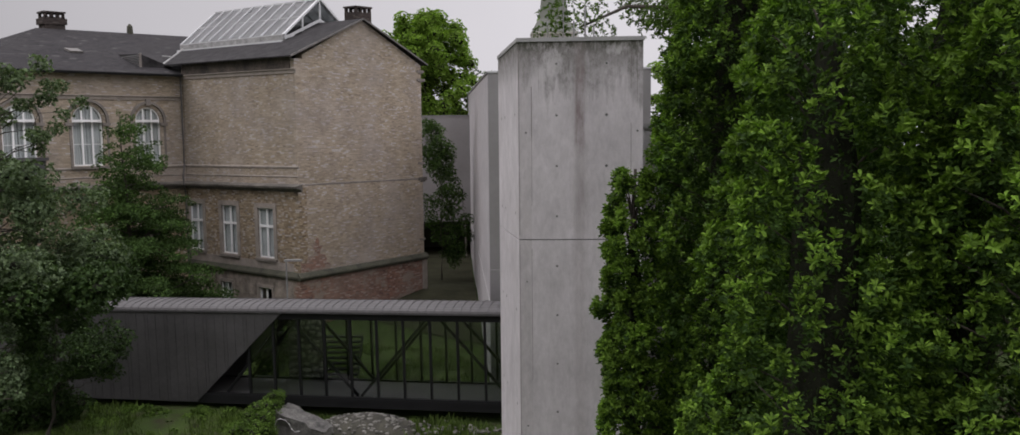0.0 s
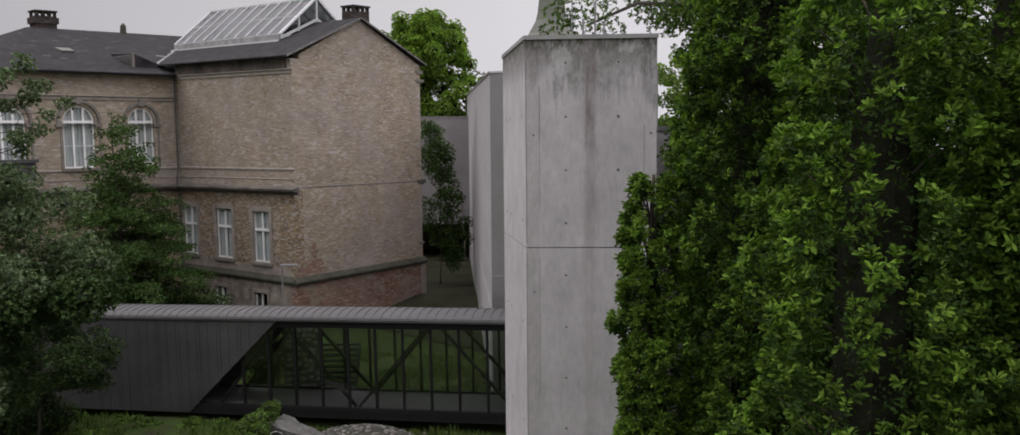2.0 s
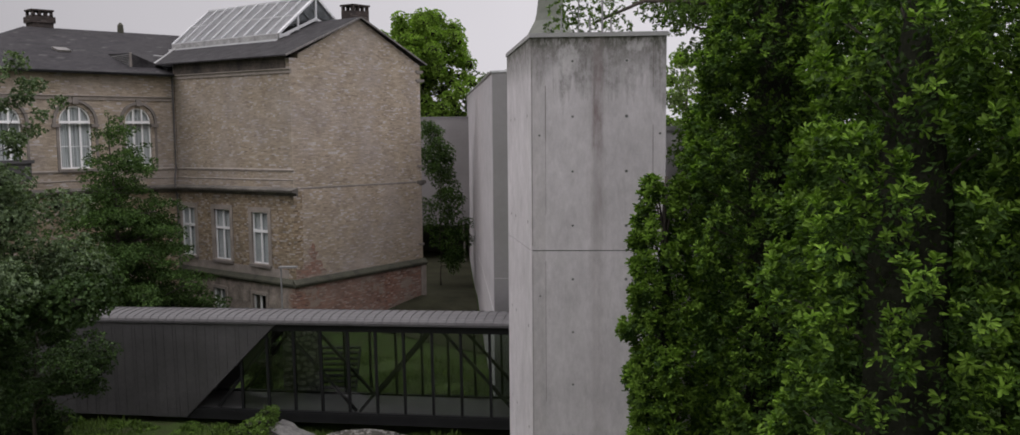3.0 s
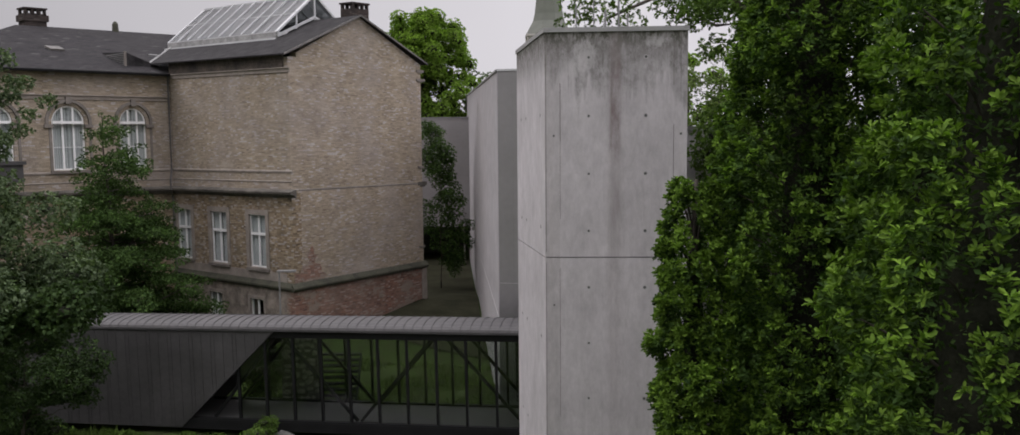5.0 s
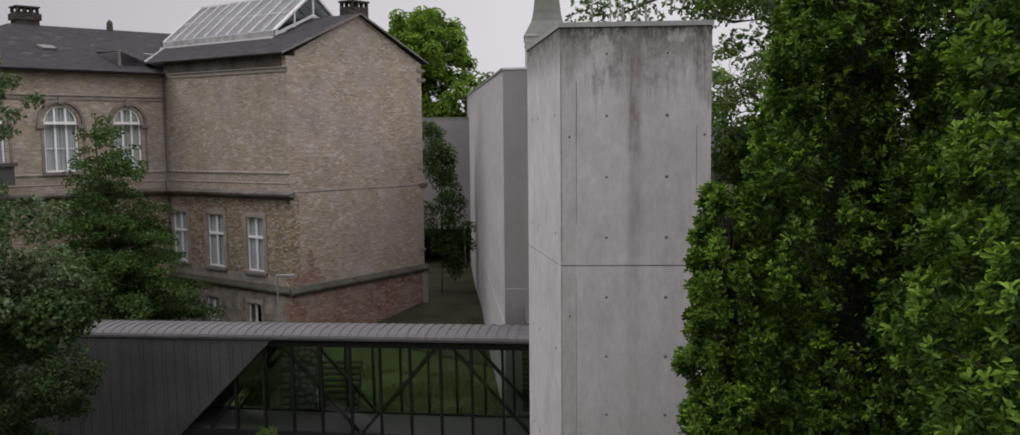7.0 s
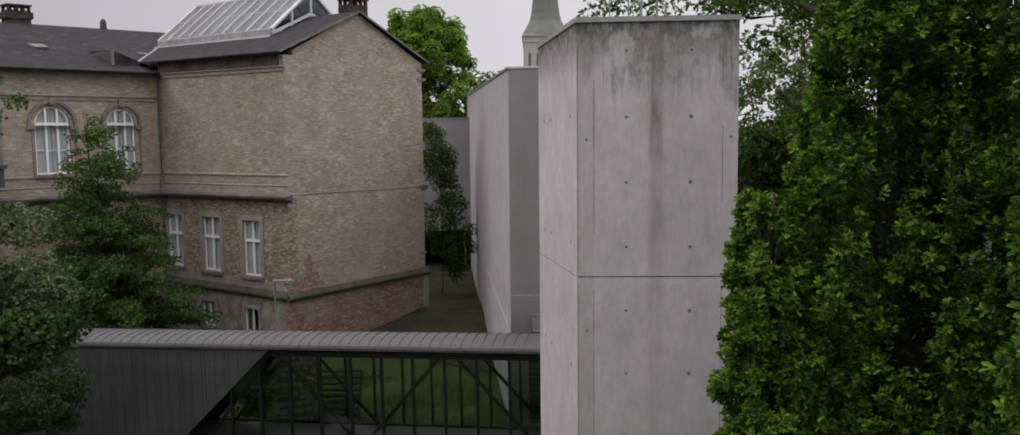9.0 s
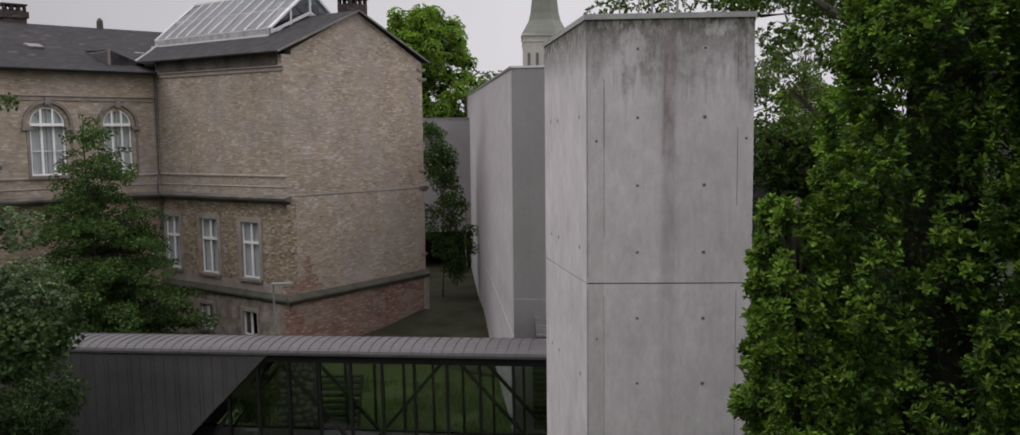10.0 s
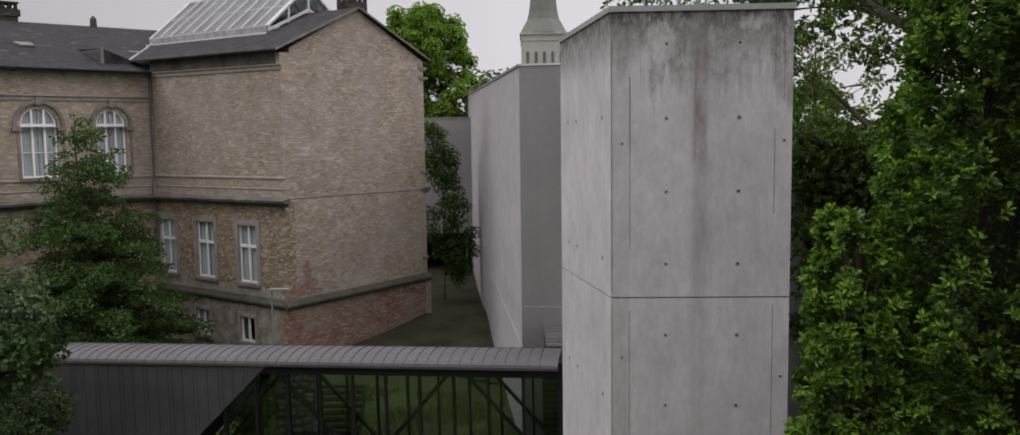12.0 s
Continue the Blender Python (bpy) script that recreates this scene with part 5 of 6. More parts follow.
def oak(label, foot, lobes, seed, size=0.100, shoots=20, steps=4):
    """A fastigiate oak: leaders, twigs that end in leafy heads, each head a spray of shoots with whorls of lobed leaves."""
    rng = np.random.default_rng(seed)
    ob = thing("columnar_oak", label, "tree", "columnar oaks", pose(*foot))
    base = np.array(foot)
    P, W, H, young = [], [], [], []
    wood, core = bmesh.new(), bmesh.new()
    tube(wood, [(0, 0, -0.3), (0.02, 0.0, 1.0), (0.0, 0.03, 2.4)], [0.3, 0.22, 0.18], 10)
    for cx, cy, z0, z1, radius, gap, r, fresh in lobes:
        lean = Vector((cx - base[0], cy - base[1], 0))
        leader = [Vector((0, 0, 1.6 + 0.2 * rng.random()))] + [lean * min(1.0, 0.45 + 0.2 * k) + Vector((rng.normal() * 0.04, rng.normal() * 0.04, 2.6 + (z1 - 2.4) * k / 7 - base[2])) for k in range(8)]
        tube(wood, leader, [0.13 * (1 - 0.1 * k) for k in range(9)], 8)
        # closed dark column inside the lobe, added for the gaps' shade
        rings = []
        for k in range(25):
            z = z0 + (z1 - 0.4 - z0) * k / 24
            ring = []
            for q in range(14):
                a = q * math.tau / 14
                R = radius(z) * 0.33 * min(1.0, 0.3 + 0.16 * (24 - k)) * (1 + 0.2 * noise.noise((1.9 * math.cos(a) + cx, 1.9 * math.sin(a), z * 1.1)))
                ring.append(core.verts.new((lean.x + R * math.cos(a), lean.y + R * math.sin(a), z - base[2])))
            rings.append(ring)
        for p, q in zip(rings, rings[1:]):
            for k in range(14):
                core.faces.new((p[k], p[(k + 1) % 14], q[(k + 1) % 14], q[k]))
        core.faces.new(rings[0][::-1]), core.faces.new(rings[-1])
        for c, out, s in tufted_lobe(rng, cx, cy, z0, z1, radius, gap, r):
            c, out = np.array(c) - base, np.array(out)
            if rng.random() < 0.3:
                start = Vector((lean.x, lean.y, c[2] - 0.7))
                end = Vector(c)
                tube(wood, [start, start.lerp(end, 0.55) + Vector((0, 0, 0.08)), end], [0.022, 0.014, 0.006], 5)
            n = max(5, int(shoots * s * s / (r * r)))
            for k in range(n):
                d = rng.normal(size=3) + out * 1.05 + np.array([0, 0, 0.55])
                d /= np.linalg.norm(d)
                tip = c + d * np.array([s, s, s * 1.35]) * rng.uniform(0.75, 1.15)
                way = d * 0.75 + np.array([0, 0, 0.75]) + rng.normal(size=3) * 0.2
                way /= np.linalg.norm(way)
                # a lower share of bright tips makes the lobe look more shaded
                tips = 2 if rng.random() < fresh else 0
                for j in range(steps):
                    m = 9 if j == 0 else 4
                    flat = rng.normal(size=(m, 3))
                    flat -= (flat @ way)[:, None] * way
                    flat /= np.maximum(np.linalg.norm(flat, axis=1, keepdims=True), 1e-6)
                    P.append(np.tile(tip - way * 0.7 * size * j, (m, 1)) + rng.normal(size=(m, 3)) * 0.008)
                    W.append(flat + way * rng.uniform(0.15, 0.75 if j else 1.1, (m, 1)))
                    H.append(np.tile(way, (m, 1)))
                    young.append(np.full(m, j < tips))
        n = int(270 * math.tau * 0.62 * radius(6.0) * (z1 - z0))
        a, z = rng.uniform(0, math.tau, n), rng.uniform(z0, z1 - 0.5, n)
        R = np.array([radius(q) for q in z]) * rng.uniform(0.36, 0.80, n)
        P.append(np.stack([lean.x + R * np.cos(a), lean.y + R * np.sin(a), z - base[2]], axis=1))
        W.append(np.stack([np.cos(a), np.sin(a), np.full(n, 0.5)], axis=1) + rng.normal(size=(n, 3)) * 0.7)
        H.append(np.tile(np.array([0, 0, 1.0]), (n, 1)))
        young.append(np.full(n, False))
    part("trunk", wood, M_BARK, ob, smooth=True)
    tagged(part("inner_twig_mass", core, M_SHADECORE, ob, "solid dark core standing for shade inside the foliage"), kind="stuff")
    P, W, H, young = np.concatenate(P), np.concatenate(W), np.concatenate(H), np.concatenate(young)
    for pick, material, shape, label in ((young, M_OAK, OAK_LEAF, "young shoot-tip leaves, lit tone put into their colour"), (~young, M_INNER, NARROW_LEAF, "older inner leaves, darkened in colour for the crown's shade")):
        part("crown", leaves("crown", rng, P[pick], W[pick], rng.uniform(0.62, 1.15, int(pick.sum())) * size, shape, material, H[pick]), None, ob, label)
    return ob


def swell(low, mid, top, z_mid, z_top):
    """Radius of a lobe by height: full at z_mid, drawn in to a point at z_top."""
    return lambda z: low + (mid - low) * max(0.0, z) / z_mid if z < z_mid else top + (mid - top) * math.sqrt(max(0.0, 1 - ((z - z_mid) / (z_top - z_mid)) ** 2))


oak("tall columnar oak with dense bright green lobed leaves", (29.4, -15.6, -0.6), [
    (28.52, -16.10, 0.6, 9.9, swell(0.9, 1.10, 0.15, 5.2, 10.1), 0.43, 0.27, 0.85),
    (30.65, -15.95, 0.6, 10.8, swell(0.9, 1.14, 0.2, 7.0, 11.0), 0.43, 0.27, 0.95),
    (29.6, -14.7, 0.6, 11.4, swell(1.15, 1.15, 0.3, 7.0, 11.6), 0.46, 0.29, 0.7)], 21, size=0.081)
oak("tall columnar oak with a lower side shoot beside the concrete tower", (26.2, -12.6, -0.6), [
    (26.25, -12.55, 0.6, 13.2, swell(1.08, 1.07, 0.3, 8.6, 13.5), 0.33, 0.25, 0.62),
    (24.98, -13.52, 0.6, 7.55, swell(0.33, 0.42, 0.10, 5.0, 7.7), 0.25, 0.165, 0.8),
    (27.7, -13.0, 0.6, 11.0, swell(0.8, 0.92, 0.3, 6.0, 11.2), 0.42, 0.27, 0.35)], 22, size=0.081, shoots=24)

# spreading tree behind the tower, its boughs over the tower's top
rng = np.random.default_rng(5)
spread = []
for i in range(80):
    a, rr = rng.uniform(0, math.tau), 3.6 * math.sqrt(rng.random())
    z = rng.uniform(0.8, 9.0)
    k = 1.0 - 0.2 * abs(z - 6) / 6
    spread.append(((27.0 + rr * k * math.cos(a), -6.6 + rr * k * math.sin(a), z), (rng.uniform(0.5, 0.9), rng.uniform(0.5, 0.9), rng.uniform(0.4, 0.7))))
for i in range(80):
    a, rr, z = rng.uniform(0, math.tau), 1.9 * math.sqrt(rng.random()), rng.uniform(0.6, 8.5)
    spread.append(((24.6 + rr * math.cos(a), -6.9 + rr * math.sin(a), z), (rng.uniform(0.4, 0.7), rng.uniform(0.4, 0.7), rng.uniform(0.3, 0.55))))
for i in range(16):
    spread.append(((rng.uniform(22.9, 25.0), rng.uniform(-8.0, -6.0), rng.uniform(9.9, 11.4)), (0.34, 0.34, 0.2)))
for i in range(56):
    spread.append(((rng.uniform(20.6, 25.0), rng.uniform(-5.0, -2.2), rng.uniform(11.2, 12.6)), (rng.uniform(0.35, 0.6), rng.uniform(0.35, 0.6), rng.uniform(0.2, 0.32))))
for i in range(30):
    spread.append(((rng.uniform(25.5, 31), rng.uniform(-10.0, -4.0), rng.uniform(8.5, 12.5)), (rng.uniform(0.5, 0.9), rng.uniform(0.5, 0.9), rng.uniform(0.4, 0.6))))
for i in range(44):
    spread.append(((rng.uniform(23.2, 30), rng.uniform(-7.0, -3.0), rng.uniform(11.3, 15)), (rng.uniform(0.5, 0.9), rng.uniform(0.5, 0.9), rng.uniform(0.3, 0.5))))
for i in range(64):
    spread.append(((rng.uniform(22.5, 25.0), rng.uniform(-7.3, -5.3), rng.uniform(6.8, 8.9)), (rng.uniform(0.3, 0.5), rng.uniform(0.3, 0.5), rng.uniform(0.22, 0.4))))
for p in ((23.6, -6.6, 11.5), (22.8, -6.9, 11.8), (22.1, -7.1, 12.0), (21.4, -7.3, 11.9), (20.6, -7.3, 11.5), (20.2, -7.5, 11.2), (24.0, -6.6, 10.5), (24.0, -6.4, 9.7), (22.0, -7.0, 12.8), (23.2, -6.4, 12.6), (24.5, -6.2, 11.8), (21.0, -7.0, 12.6), (20.9, -7.4, 11.0), (22.4, -7.2, 11.2), (23.2, -7.0, 11.1), (19.75, -7.6, 11.45), (19.6, -7.6, 11.0), (19.9, -7.5, 11.9)):
    spread.append((p, (0.42, 0.42, 0.24)))
tree("spreading_oak", "old spreading oak with crooked boughs reaching over the concrete tower", "", (27.0, -6.0, -0.6), (26.6, -6.0, 13.5), 0.32, spread, 23, M_OLD, NARROW_LEAF, 0.12, 19, 7, 0.8, share=0.0, core=0.3, core_min=0.33, inner=0.35)
for path, r0 in ((((26.6, -6.0, 8.3), (25.3, -6.1, 9.9), (24.2, -6.5, 10.4), (22.9, -6.7, 11.4), (21.6, -7.3, 11.5), (20.3, -7.4, 11.1)), 0.11),
                 (((26.6, -6.0, 9.0), (25.4, -5.0, 10.6), (24.0, -4.5, 10.7), (22.7, -3.6, 11.3), (21.5, -3.7, 11.3), (20.6, -3.3, 11.7)), 0.10),
                 (((26.0, -6.6, 5.5), (24.9, -7.5, 7.3), (24.26, -7.8, 8.25), (24.0, -7.95, 8.66), (23.48, -8.3, 9.23), (23.9, -8.0, 9.3)), 0.09)):
    bm = bmesh.new()
    tube(bm, [tuple(np.array(p) - np.array((27.0, -6.0, -0.6))) for p in path], [r0 * (1 - 0.75 * i / (len(path) - 1)) for i in range(len(path))], 8)
    part("bough", bm, M_BARK, [o for o in scene.objects if o.name == "spreading_oak"][0], "crooked dark bough", smooth=True)

# pale-leaved tree before the footbridge
rng = np.random.default_rng(8)
pale = []
for i in range(70):
    a, rr, z = rng.uniform(0, math.tau), math.sqrt(rng.random()), rng.uniform(3.0, 7.8)
    k = 2.2 * math.sqrt(max(0.08, 1 - ((z - 5.0) / 3.1) ** 2)) * rr
    if k * (0.82 * math.cos(a) + 0.573 * math.sin(a)) > -1.2 and z < 4.6:
        z = 4.6 + 1.2 * rng.random()
    pale.append(((11.0 + k * math.cos(a), -16.9 + k * math.sin(a), z), (rng.uniform(0.4, 0.7), rng.uniform(0.4, 0.7), rng.uniform(0.3, 0.5))))
for p in ((10.1, -17.1, 9.4), (10.6, -16.6, 9.8), (10.4, -16.8, 10.0), (11.3, -16.1, 9.2), (10.2, -16.8, 8.8), (10.8, -16.4, 8.3), (10.0, -17.2, 8.0), (11.3, -16.2, 9.8), (11.0, -16.4, 10.2), (11.1, -16.4, 8.7), (9.8, -17.2, 9.0), (10.9, -16.6, 9.2)):
    for k in range(3):
        pale.append(((p[0] + rng.normal() * 0.3, p[1] + rng.normal() * 0.3, p[2] + rng.normal() * 0.22), (0.20, 0.20, 0.13)))
for i in range(14):
    pale.append(((11.25 + rng.normal() * 0.15, -16.9 + rng.normal() * 0.15, 2.6 + 0.15 * i), (0.24, 0.24, 0.18)))
# clumps below 5.3 m are split off and get the darker leaves
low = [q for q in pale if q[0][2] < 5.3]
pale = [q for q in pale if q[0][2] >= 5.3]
for i in range(14):
    pale.append(((12.6 + rng.normal() * 0.08, -17.78 + rng.normal() * 0.12, rng.uniform(3.0, 4.8)), (0.17, 0.17, 0.13)))
tree("dark_leaved_tree", "lower clumps of the same crown, with darker leaves", "", (9.7, -18.3, -0.6), (10.6, -17.2, 6.4), 0.12, low, 30, M_SHADE, WIDE_LEAF, 0.105, 40, 6, 0.85, share=0.4, core=0.25, core_min=0.3, inner=0.35)
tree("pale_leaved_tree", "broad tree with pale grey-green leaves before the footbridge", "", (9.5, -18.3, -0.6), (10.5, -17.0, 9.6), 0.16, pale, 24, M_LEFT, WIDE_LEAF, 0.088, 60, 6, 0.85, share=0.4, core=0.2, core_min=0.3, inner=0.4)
small = []
rng = np.random.default_rng(9)
for i in range(84):
    a, rr, z = rng.uniform(0, math.tau), math.sqrt(rng.random()), rng.uniform(0.9, 4.3)
    k = 2.0 * math.sqrt(max(0.15, 1 - ((z - 2.5) / 1.9) ** 2)) * rr
    small.append(((5.75 + k * math.cos(a), -14.0 + k * math.sin(a), z), (rng.uniform(0.3, 0.5), rng.uniform(0.3, 0.5), rng.uniform(0.2, 0.32))))
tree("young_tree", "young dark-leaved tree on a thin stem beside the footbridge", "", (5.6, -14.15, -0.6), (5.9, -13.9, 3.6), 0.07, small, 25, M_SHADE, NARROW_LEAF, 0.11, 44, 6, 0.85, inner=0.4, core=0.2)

# conical tree between footbridge and museum: tiers of flat, drooping boughs
rng = np.random.default_rng(3)
cone = []
for tier in range(30):
    z = 0.2 + 9.0 * tier / 29
    reach = 4.2 * (1 - (z + 0.1) / 10.3) ** 0.80 + 0.3
    count = int(3 + 5 * reach / 4.0)
    for k in range(count):
        a = math.tau * (k + 0.618 * tier + 0.7 * rng.random()) / count
        length = reach * rng.uniform(0.45, 1.12)
        lift = rng.normal() * 0.3
        n_spray = max(2, int(length / 0.40))
        for q in range(1, n_spray + 1):
            f = q / n_spray
            w = (0.20 + 0.26 * math.sin(2.6 * f)) * (0.6 + 0.4 * reach / 4.0)
            for side in (-1, 1) if length * f > 0.9 else (0,):
                off = side * w * 0.75
                x = length * f * math.cos(a) - off * math.sin(a) + rng.normal() * 0.07
                y = length * f * math.sin(a) + off * math.cos(a) + rng.normal() * 0.07
                cone.append(((-4.62 + x, -5.86 + y, z + lift + 0.34 * length * f - 0.34 * length * f * f + rng.normal() * 0.07), (w * 0.72, w * 0.72, 0.30 * w + 0.03)))
for k in range(6):
    cone.append(((-4.97 + rng.normal() * 0.14, -5.9 + rng.normal() * 0.14, 8.7 + 0.24 * k), (0.26 - 0.03 * k, 0.26 - 0.03 * k, 0.16)))
tree("conical_tree", "conical dark green tree with layered drooping boughs", "", (-4.75, -5.95, -0.6), (-5.0, -5.9, 9.8), 0.16, cone, 26, M_YEW, WIDE_LEAF, 0.105, 29, 5, 0.9, up=0.35, share=0.1)

# far trees
rng = np.random.default_rng(4)
far = []
for i in range(300):
    a, rr, z = rng.uniform(0, math.tau), math.sqrt(rng.random()), rng.uniform(7.0, 19.9)
    k = 5.3 * math.sqrt(max(0.10, 1 - ((z - 12.6) / 7.8) ** 2)) * rr
    far.append(((-17.5 + k * math.cos(a), 28.6 + k * math.sin(a), z), (rng.uniform(0.45, 0.95), rng.uniform(0.45, 0.95), rng.uniform(0.35, 0.75))))
tree("maple_tree", "full fresh green maple behind the museum", "", (-17.0, 29.0, -0.6), (-17.0, 29.0, 18.5), 0.35, far, 27, M_FAR, WIDE_LEAF, 0.22, 11, 7, 0.85, core=0.5, inner=0.35)
# the last six stand unseen behind the camera, added to block low sky light
for sx, sy, w, h, seed in ((-15.5, 37.0, 4.0, 15.0, 31), (-6.0, 60.0, 5.0, 19.0, 32), (6.0, 62.0, 5.0, 15.0, 33), (31.0, 8.0, 4.5, 14.0, 34), (38.0, 2.0, 5.0, 15.0, 35), (35.5, -10.0, 3.6, 15.0, 36), (28.0, 14.0, 5.0, 15.0, 37), (16.2, 20.5, 3.6, 14.8, 44), (13.5, 18.0, 4.0, 13.6, 45), (46.0, -34.0, 5.0, 15.0, 38), (38.0, -43.0, 5.5, 16.0, 39), (26.0, -44.0, 5.5, 16.0, 40), (13.0, -38.0, 5.5, 15.0, 41), (2.0, -30.0, 5.0, 14.0, 42), (47.0, -20.0, 5.0, 15.0, 43)):
    rng = np.random.default_rng(seed)
    cl = []
    airy = seed in (44, 45)
    for i in range(120 if airy else 40):
        a, rr, z = rng.uniform(0, math.tau), math.sqrt(rng.random()), rng.uniform(h * 0.15, h)
        k = w * math.sqrt(max(0.1, 1 - ((z - h * 0.55) / (h * 0.5)) ** 2)) * rr
        s = 0.45 if airy else 1.0
        cl.append(((sx + k * math.cos(a), sy + k * math.sin(a), z), (s * rng.uniform(0.8, 1.3), s * rng.uniform(0.8, 1.3), s * rng.uniform(0.5, 0.9))))
    tree("leafy_tree", "full leafy green tree beyond the walls; unseen ones only block light", "distant trees", (sx, sy, -0.6), (sx, sy, h * 0.9), 0.3, cl, seed, M_LEFT if seed == 31 else M_OLD if seed == 36 else M_SHRUB if airy else M_FAR, WIDE_LEAF, 0.17 if airy else 0.34, 11 if airy else 3 if seed in (31, 38, 39, 40, 41, 42, 43) else 6, 6, 0.85, core=0.0 if seed in (31, 44, 45) else 0.5)
rng = np.random.default_rng(50)
bush = [((4.2 + rng.normal() * 0.3, -4.3 + rng.normal() * 0.3, rng.uniform(-0.2, 1.6)), (0.3, 0.3, 0.25)) for i in range(16)]
tree("small_bush", "small fresh green bush behind the footbridge", "", (4.2, -4.3, -0.6), (4.2, -4.3, 1.2), 0.04, bush, 51, M_HEDGE, WIDE_LEAF, 0.07, 50, 5, 0.8, category="bush")
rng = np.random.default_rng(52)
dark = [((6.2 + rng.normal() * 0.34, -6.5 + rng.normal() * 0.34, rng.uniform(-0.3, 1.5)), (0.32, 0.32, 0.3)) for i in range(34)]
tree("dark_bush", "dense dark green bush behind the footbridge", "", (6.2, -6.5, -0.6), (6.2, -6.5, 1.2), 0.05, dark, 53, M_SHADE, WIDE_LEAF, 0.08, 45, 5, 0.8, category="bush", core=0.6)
# undergrowth whose dark leaves also stand for the shade under the trees
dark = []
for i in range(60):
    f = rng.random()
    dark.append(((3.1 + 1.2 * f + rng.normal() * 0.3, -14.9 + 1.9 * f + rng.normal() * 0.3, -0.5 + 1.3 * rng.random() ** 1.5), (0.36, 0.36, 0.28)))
tree("dark_undergrowth", "leafy undergrowth, dark-toned for the shade below the young tree", "", (3.7, -13.9, -0.6), (3.7, -13.9, 0.3), 0.04, dark, 54, M_SHADE, WIDE_LEAF, 0.09, 40, 5, 0.8, category="bush", core=0.4)
# shrubs in the passage by the gable
rng = np.random.default_rng(6)
shrub = []
for i in range(120):
    z = rng.uniform(0.7, 9.9)
    q = 1.35 * math.sqrt(max(0.03, 1 - ((z - 5.0) / 5.1) ** 2)) * rng.random() ** 0.6
    a = rng.uniform(0, math.tau)
    s = rng.uniform(0.16, 0.40)
    shrub.append(((-2.8 - 0.14 * (z - 5) + q * math.cos(a), 14.1 - 0.10 * (z - 5) + q * math.sin(a), z), (s * 1.2, s * 1.2, s)))
tree("tall_shrub", "tall feathery green shrub growing beside the museum gable", "", (-3.0, 13.9, -0.6), (-3.0, 14.0, 9.4), 0.05, shrub, 28, M_YEW, LONG_LEAF, 0.17, 19, 6, 0.9, category="shrub", up=0.8, share=0.3)

# ---- church spire far off ----
spire = thing("church_tower", "distant church tower with belfry openings and grey spire", "church tower", m=pose(-110.4, 194.0, 0, 0, 0, 35))
bm = bmesh.new()
cube(bm, -7.0, 7.0, -7.0, 7.0, -1, 42.4)
prism(bm, [(7.0 * math.cos(math.radians(22.5 + 45 * k)) * 1.05, 7.0 * math.sin(math.radians(22.5 + 45 * k)) * 1.05) for k in range(8)], 42.4, 43.0)
part("belfry", bm, M_TOWERSTONE, spire)
# belfry openings: flat grey boxes with the distance haze put into their tone
for k in range(5):
    bm = bmesh.new()
    x = -5.2 + 2.6 * k
    cube(bm, x - 0.45, x + 0.45, -7.12, -7.0, 33.5, 38.6)
    tube(bm, [(x, -7.12, 38.6), (x, -7.0, 38.6)], [0.45, 0.45], 12)
    part("belfry_opening", bm, M_HAZED, spire, "belfry opening, its grey lightened for haze")
bm = bmesh.new()
cube(bm, -7.2, 7.2, -7.2, 7.2, 42.4, 43.2)
cube(bm, -7.4, 7.4, -7.4, 7.4, 44.3, 45.0)
for k in range(14):
    x = -6.9 + 13.8 * k / 13
    cube(bm, x - 0.2, x + 0.2, -7.25, -6.9, 43.2, 44.3)
    cube(bm, 6.9, 7.25, x - 0.2, x + 0.2, 43.2, 44.3)
cube(bm, -6.9, 6.9, -6.9, 6.9, 43.2, 44.3)
part("parapet", bm, M_TOWERSTONE, spire)
bm = bmesh.new()
rings = []
for r, z in ((7.7, 45.0), (5.2, 49.6), (4.6, 52.0), (0.2, 88.0)):
    rings.append([bm.verts.new((r * math.cos(math.radians(45 * k + 22.5)) * 1.06, r * math.sin(math.radians(45 * k + 22.5)) * 1.06, z)) for k in range(8)])
for p, q in zip(rings, rings[1:]):
    for k in range(8):
        bm.faces.new((p[k], p[(k + 1) % 8], q[(k + 1) % 8], q[k]))
bm.faces.new(rings[0][::-1]), bm.faces.new(rings[-1])
part("spire", bm, M_PALE, spire, "grey-green metal spire")

# ---- things on the ground before and behind the footbridge ----
bm = bmesh.new()
rng = np.random.default_rng(14)
hp = []
for i in range(110):
    f = rng.random()
    cx, cy, wide = 10.7 + 1.4 * f, -9.75 - 2.35 * f, 0.20 + 0.28 * f
    side = rng.uniform(-1, 1)
    hp.append(((cx - 0.86 * side * wide, cy - 0.51 * side * wide, -0.5 + rng.random() ** 0.7 * (1.25 - 0.35 * f) * (1 - 0.25 * abs(side))), (0.19, 0.19, 0.18)))
tree("low_hedge", "low leafy hedge running out from the footbridge", "", (11.5, -10.9, -0.6), (11.5, -10.9, 0.3), 0.05, hp, 29, M_HEDGE, WIDE_LEAF, 0.055, 130, 5, 0.8, category="hedge", core=0.6)
rng = np.random.default_rng(15)
gp = []
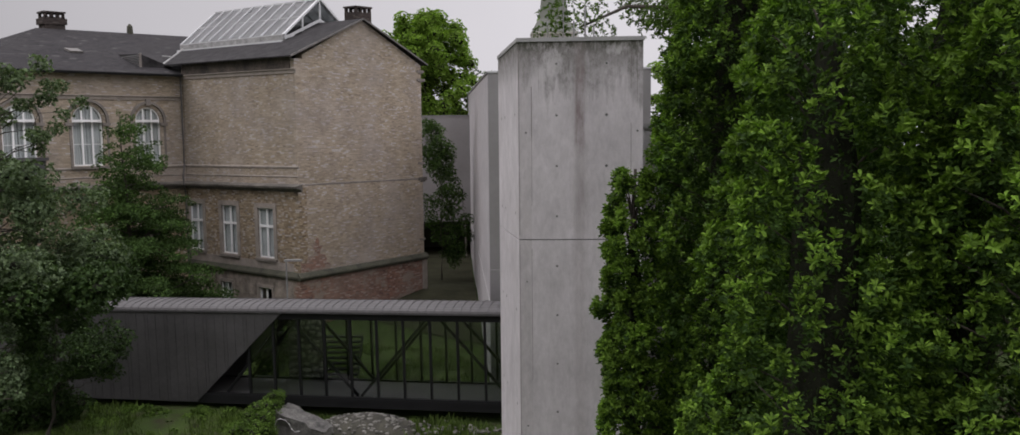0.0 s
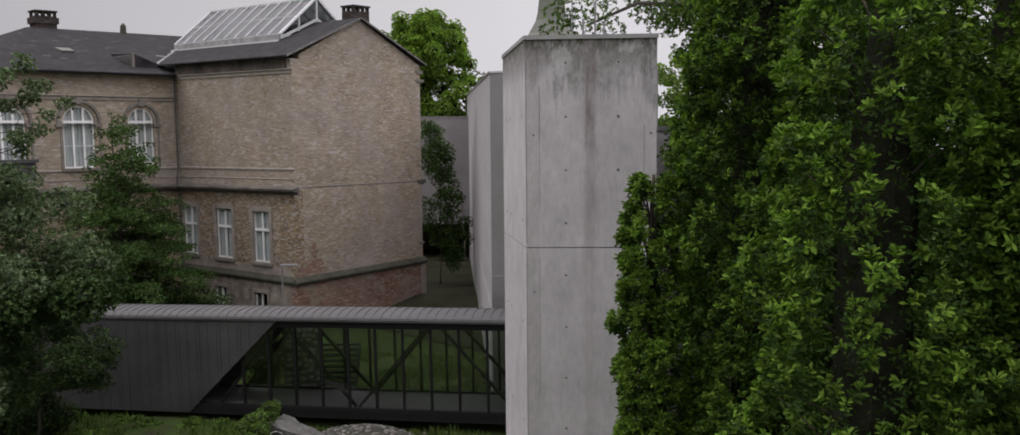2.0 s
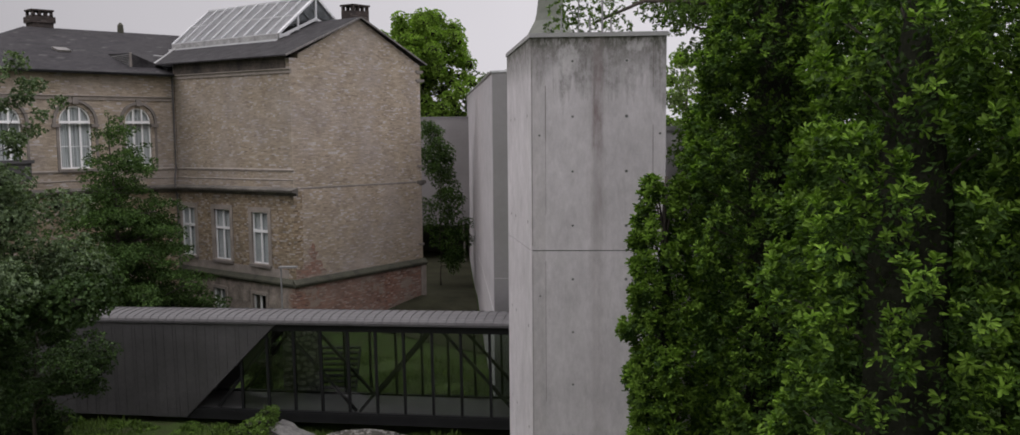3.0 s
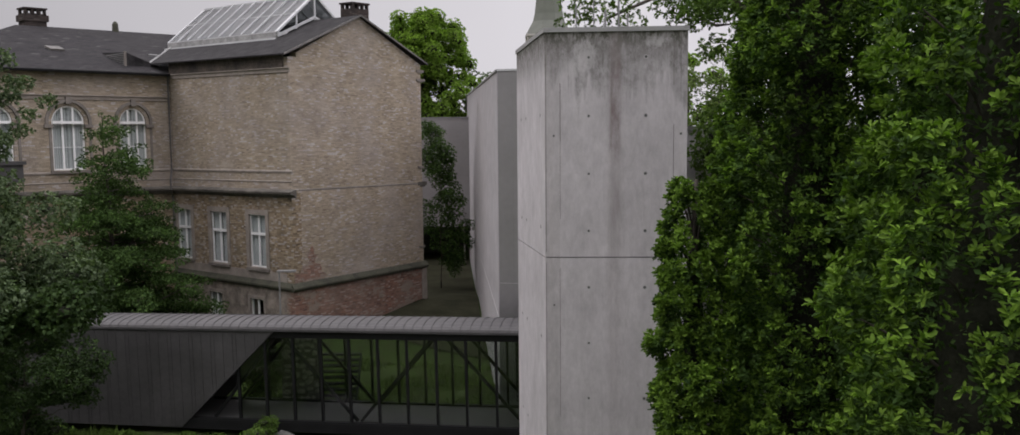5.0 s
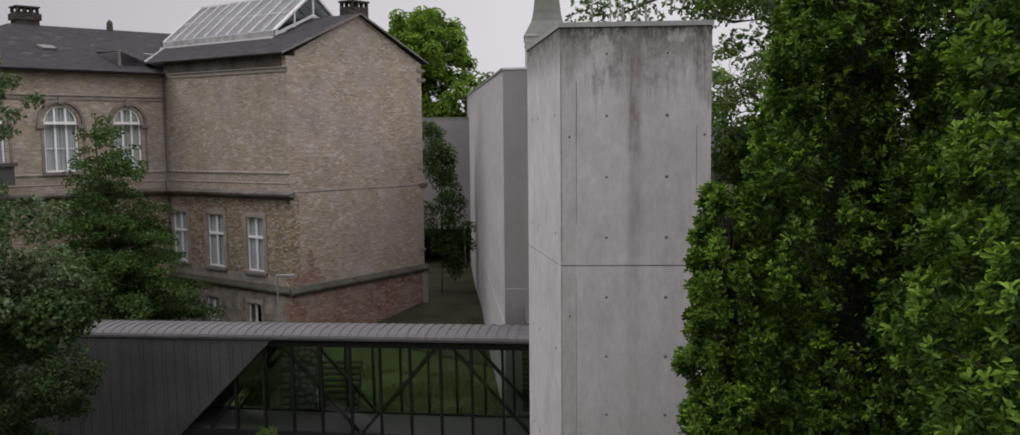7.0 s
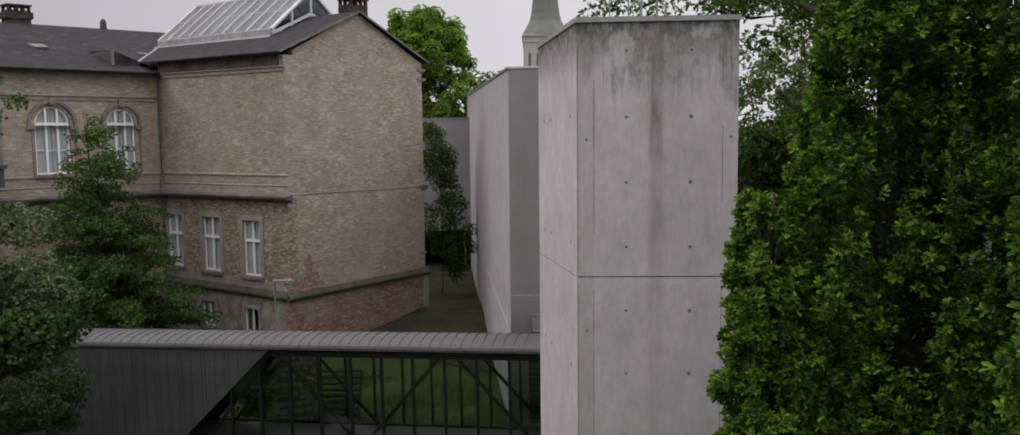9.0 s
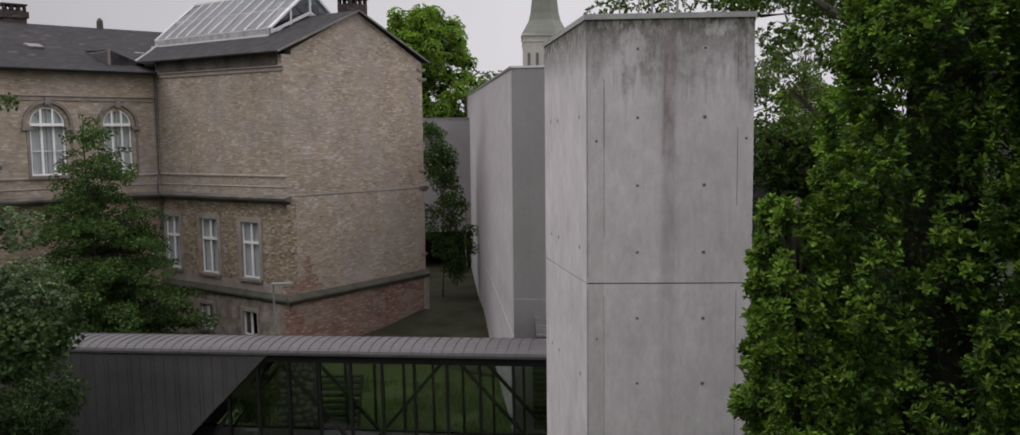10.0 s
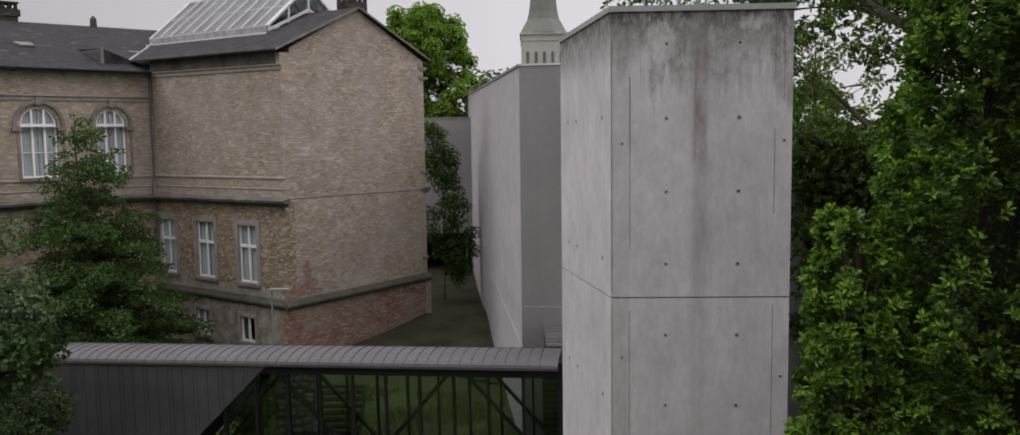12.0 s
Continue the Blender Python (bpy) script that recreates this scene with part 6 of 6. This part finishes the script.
for i in range(190):
    u, v = rng.uniform(-8.5, 5.6), -0.2 - 3.6 * rng.random() ** 1.5
    if noise.noise((u * 0.55, v * 0.9, 3.0)) < -0.18:
        continue
    s = rng.uniform(0.05, 0.12) + (0.06 if v > -0.9 else 0.0)
    gp.append(((4.43 + 0.896 * u - 0.444 * v, -11.2 + 0.444 * u + 0.896 * v, -0.62 + 0.35 * s), (s * 1.3, s * 1.3, s * rng.uniform(0.6, 1.2))))
P, W, H = clump_leaves(np.random.default_rng(16), gp, 90, 5, 0.9)
tagged(new("ground_cover", leaves("ground_cover", rng, P, W, rng.uniform(0.05, 0.11, len(P)), WIDE_LEAF, M_HEDGE)), "low leafy ground cover along the footbridge", "ground cover", kind="stuff")
# uncut grass before and behind the footbridge
n_blade = 56000
u, v = rng.uniform(-9, 16, n_blade), np.where(rng.random(n_blade) < 0.5, rng.uniform(-6.5, -0.1, n_blade), rng.uniform(2.2, 9.0, n_blade))
bx, by = 4.43 + 0.896 * u - 0.444 * v, -11.2 + 0.444 * u + 0.896 * v
tall = np.array([noise.noise((p * 0.5, q * 0.5, 7.0)) for p, q in zip(bx, by)])
keep = (tall > -0.25) & ((bx - 7.6) ** 2 / 1.7 + (by + 11.7) ** 2 / 0.5 > rng.uniform(0.5, 1.2, n_blade)) & ((u > -1.0) | (v > 0) | (rng.random(n_blade) < 0.15))
bx, by, tall = bx[keep], by[keep], tall[keep]
P = np.stack([bx, by, np.array([ground_z(p, q) - 0.02 for p, q in zip(bx, by)])], axis=1)
W = rng.normal(size=P.shape) * 0.35 + np.array([0, 0, 1.0])
tagged(new("grass", leaves("grass", rng, P, W, (0.16 + 0.22 * np.clip(tall + 0.3, 0, 1)) * rng.uniform(0.6, 1.3, len(P)), GRASS_BLADE, M_BLADE)), "rough uncut grass round the footbridge", "grass", kind="stuff")
# remains of an old stone bridge
ruin = thing("stone_ruin", "cobbled hump of an old stone bridge, half buried", "ruin", m=pose(13.1, -8.1, -0.72, 0, 0, 25))
bm = bmesh.new()
bmesh.ops.create_uvsphere(bm, u_segments=28, v_segments=14, radius=1.0)
for v in bm.verts:
    v.co = Vector((v.co.x * 1.75, v.co.y * 0.95, v.co.z * 0.56)) * (1 + 0.06 * noise.noise(v.co * 3))
part("mound", bm, M_GRAVEL, ruin, smooth=True)
rng = np.random.default_rng(17)
stone_meshes = []
for k in range(5):
    bm = bmesh.new()
    bmesh.ops.create_icosphere(bm, subdivisions=1, radius=1.0)
    for v in bm.verts:
        v.co *= 1 + 0.25 * noise.noise(v.co * 1.7 + Vector((k * 5, 0, 0)))
        v.co = Vector((v.co.x * 0.085, v.co.y * 0.065, v.co.z * 0.05))
    stone_meshes.append(mesh_of("cobble", bm, M_COBBLE))
for i in range(260):
    a, q = rng.uniform(0, math.tau), math.sqrt(rng.random()) * 0.97
    x, y = 1.75 * q * math.cos(a), 0.95 * q * math.sin(a)
    z = 0.56 * math.sqrt(max(0.0, 1 - q * q))
    part("cobble", stone_meshes[i % 5], None, ruin, at=pose(x, y, z, rng.uniform(-15, 15), rng.uniform(-15, 15), rng.uniform(0, 360)) @ Matrix.Diagonal((*[rng.uniform(0.6, 1.05)] * 3, 1)))
rubble = thing("rubble_heap", "low heap of loose grey stones under the footbridge", "rubble", m=pose(15.6, -6.8, -0.55, 0, 0, 25))
for i in range(90):
    part("stone", stone_meshes[i % 5], None, rubble, at=pose(rng.normal() * 0.9, rng.normal() * 0.25, 0.02 + 0.12 * rng.random(), 0, 0, rng.uniform(0, 360)) @ Matrix.Diagonal((*[rng.uniform(0.5, 1.3)] * 3, 1)))
parapet = thing("stone_parapet", "sloping grey stuccoed stub of an old parapet wall", "wall", m=pose(11.6, -9.6, -0.66, 0, 0, 18))
bm = bmesh.new()
prism(bm, [(-0.55, -0.5), (1.05, -0.35), (1.05, 0.3), (-0.55, 0.3)], -0.2, [0.95, 0.35, 0.35, 0.95])
bmesh.ops.subdivide_edges(bm, edges=bm.edges[:], cuts=7, use_grid_fill=True)
for v in bm.verts:
    v.co += Vector((noise.noise(v.co * 2.3), noise.noise(v.co * 2.3 + Vector((7, 0, 0))), 0.9 * noise.noise(v.co * 3.1 + Vector((0, 9, 0))))) * 0.09
part("body", bm, M_STUCCO, parapet)
bm = bmesh.new()
tube(bm, [(-0.42, -0.60, 0.30), (-0.43, -0.60, 0.52), (-0.36, -0.60, 0.68), (-0.22, -0.60, 0.74), (-0.06, -0.58, 0.70), (0.06, -0.57, 0.58), (0.13, -0.56, 0.44), (0.24, -0.55, 0.36), (0.38, -0.54, 0.40)], [0.015] * 9, 6)
solid("garden_hose", bm, M_HOSE, "pale hose looped against the old parapet", "hose", m=pose(11.6, -9.6, -0.66, 0, 0, 18), smooth=True)
# outdoor steel stairs seen through the footbridge's glass
stairs = thing("steel_stairs", "dark open steel stairs behind the footbridge", "stairs", m=pose(8.68, -6.45, -0.75, 0, 0, 36))
for k in range(11):
    bm = bmesh.new()
    cube(bm, 0.05, 1.4, 0.13 * k, 0.13 * k + 0.22, 0.17 * (k + 1) - 0.07, 0.17 * (k + 1))
    part("tread", bm, M_STEEL, stairs)
for x in (0.0, 1.45):
    bm = bmesh.new()
    bar(bm, Vector((x, -0.1, 0.0)), Vector((x, 1.35, 1.83)), 0.05, 0.2)
    part("stringer", bm, M_STEEL, stairs)
pier = thing("stone_pier", "weathered rubble stone pier behind the footbridge", "wall", m=pose(8.0, -6.85, -0.8, 0, 0, 34))
bm = bmesh.new()
cube(bm, -0.2, 1.0, 0.0, 0.45, 0.0, 3.4)
soften(bm, 0.04, 2)
part("body", bm, M_RUIN, pier)
pier_meshes = [me.copy() for me in stone_meshes]
for me in pier_meshes:
    me.materials[0] = M_PIER
for r in range(15):
    x, low = -0.14 + 0.09 * rng.random(), 0.12 + 0.22 * r
    while x < 0.96:
        s = rng.uniform(0.9, 2.1)
        part("stone", pier_meshes[int(rng.integers(5))], None, pier, at=pose(x + 0.04 * s, 0.01, low + rng.normal() * 0.035, rng.uniform(-20, 20), rng.uniform(-14, 14), 0) @ Matrix.Diagonal((s * 1.05, 0.8, rng.uniform(1.5, 2.3), 1)))
        x += 0.165 * s
# lamp post by the museum corner
lamp = thing("street_lamp", "slim grey lamp post with a flat square head", "lamp post", m=pose(2.96, -3.15, -0.6, 0, 0, 35))
bm = bmesh.new()
tube(bm, [(0, 0, -0.1), (0, 0, 3.92)], [0.045, 0.035], 8)
part("pole", bm, M_COPING, lamp)
bm = bmesh.new()
cube(bm, -0.06, 0.68, -0.14, 0.14, 3.92, 3.99)
soften(bm, 0.02)
part("head", bm, M_COPING, lamp)
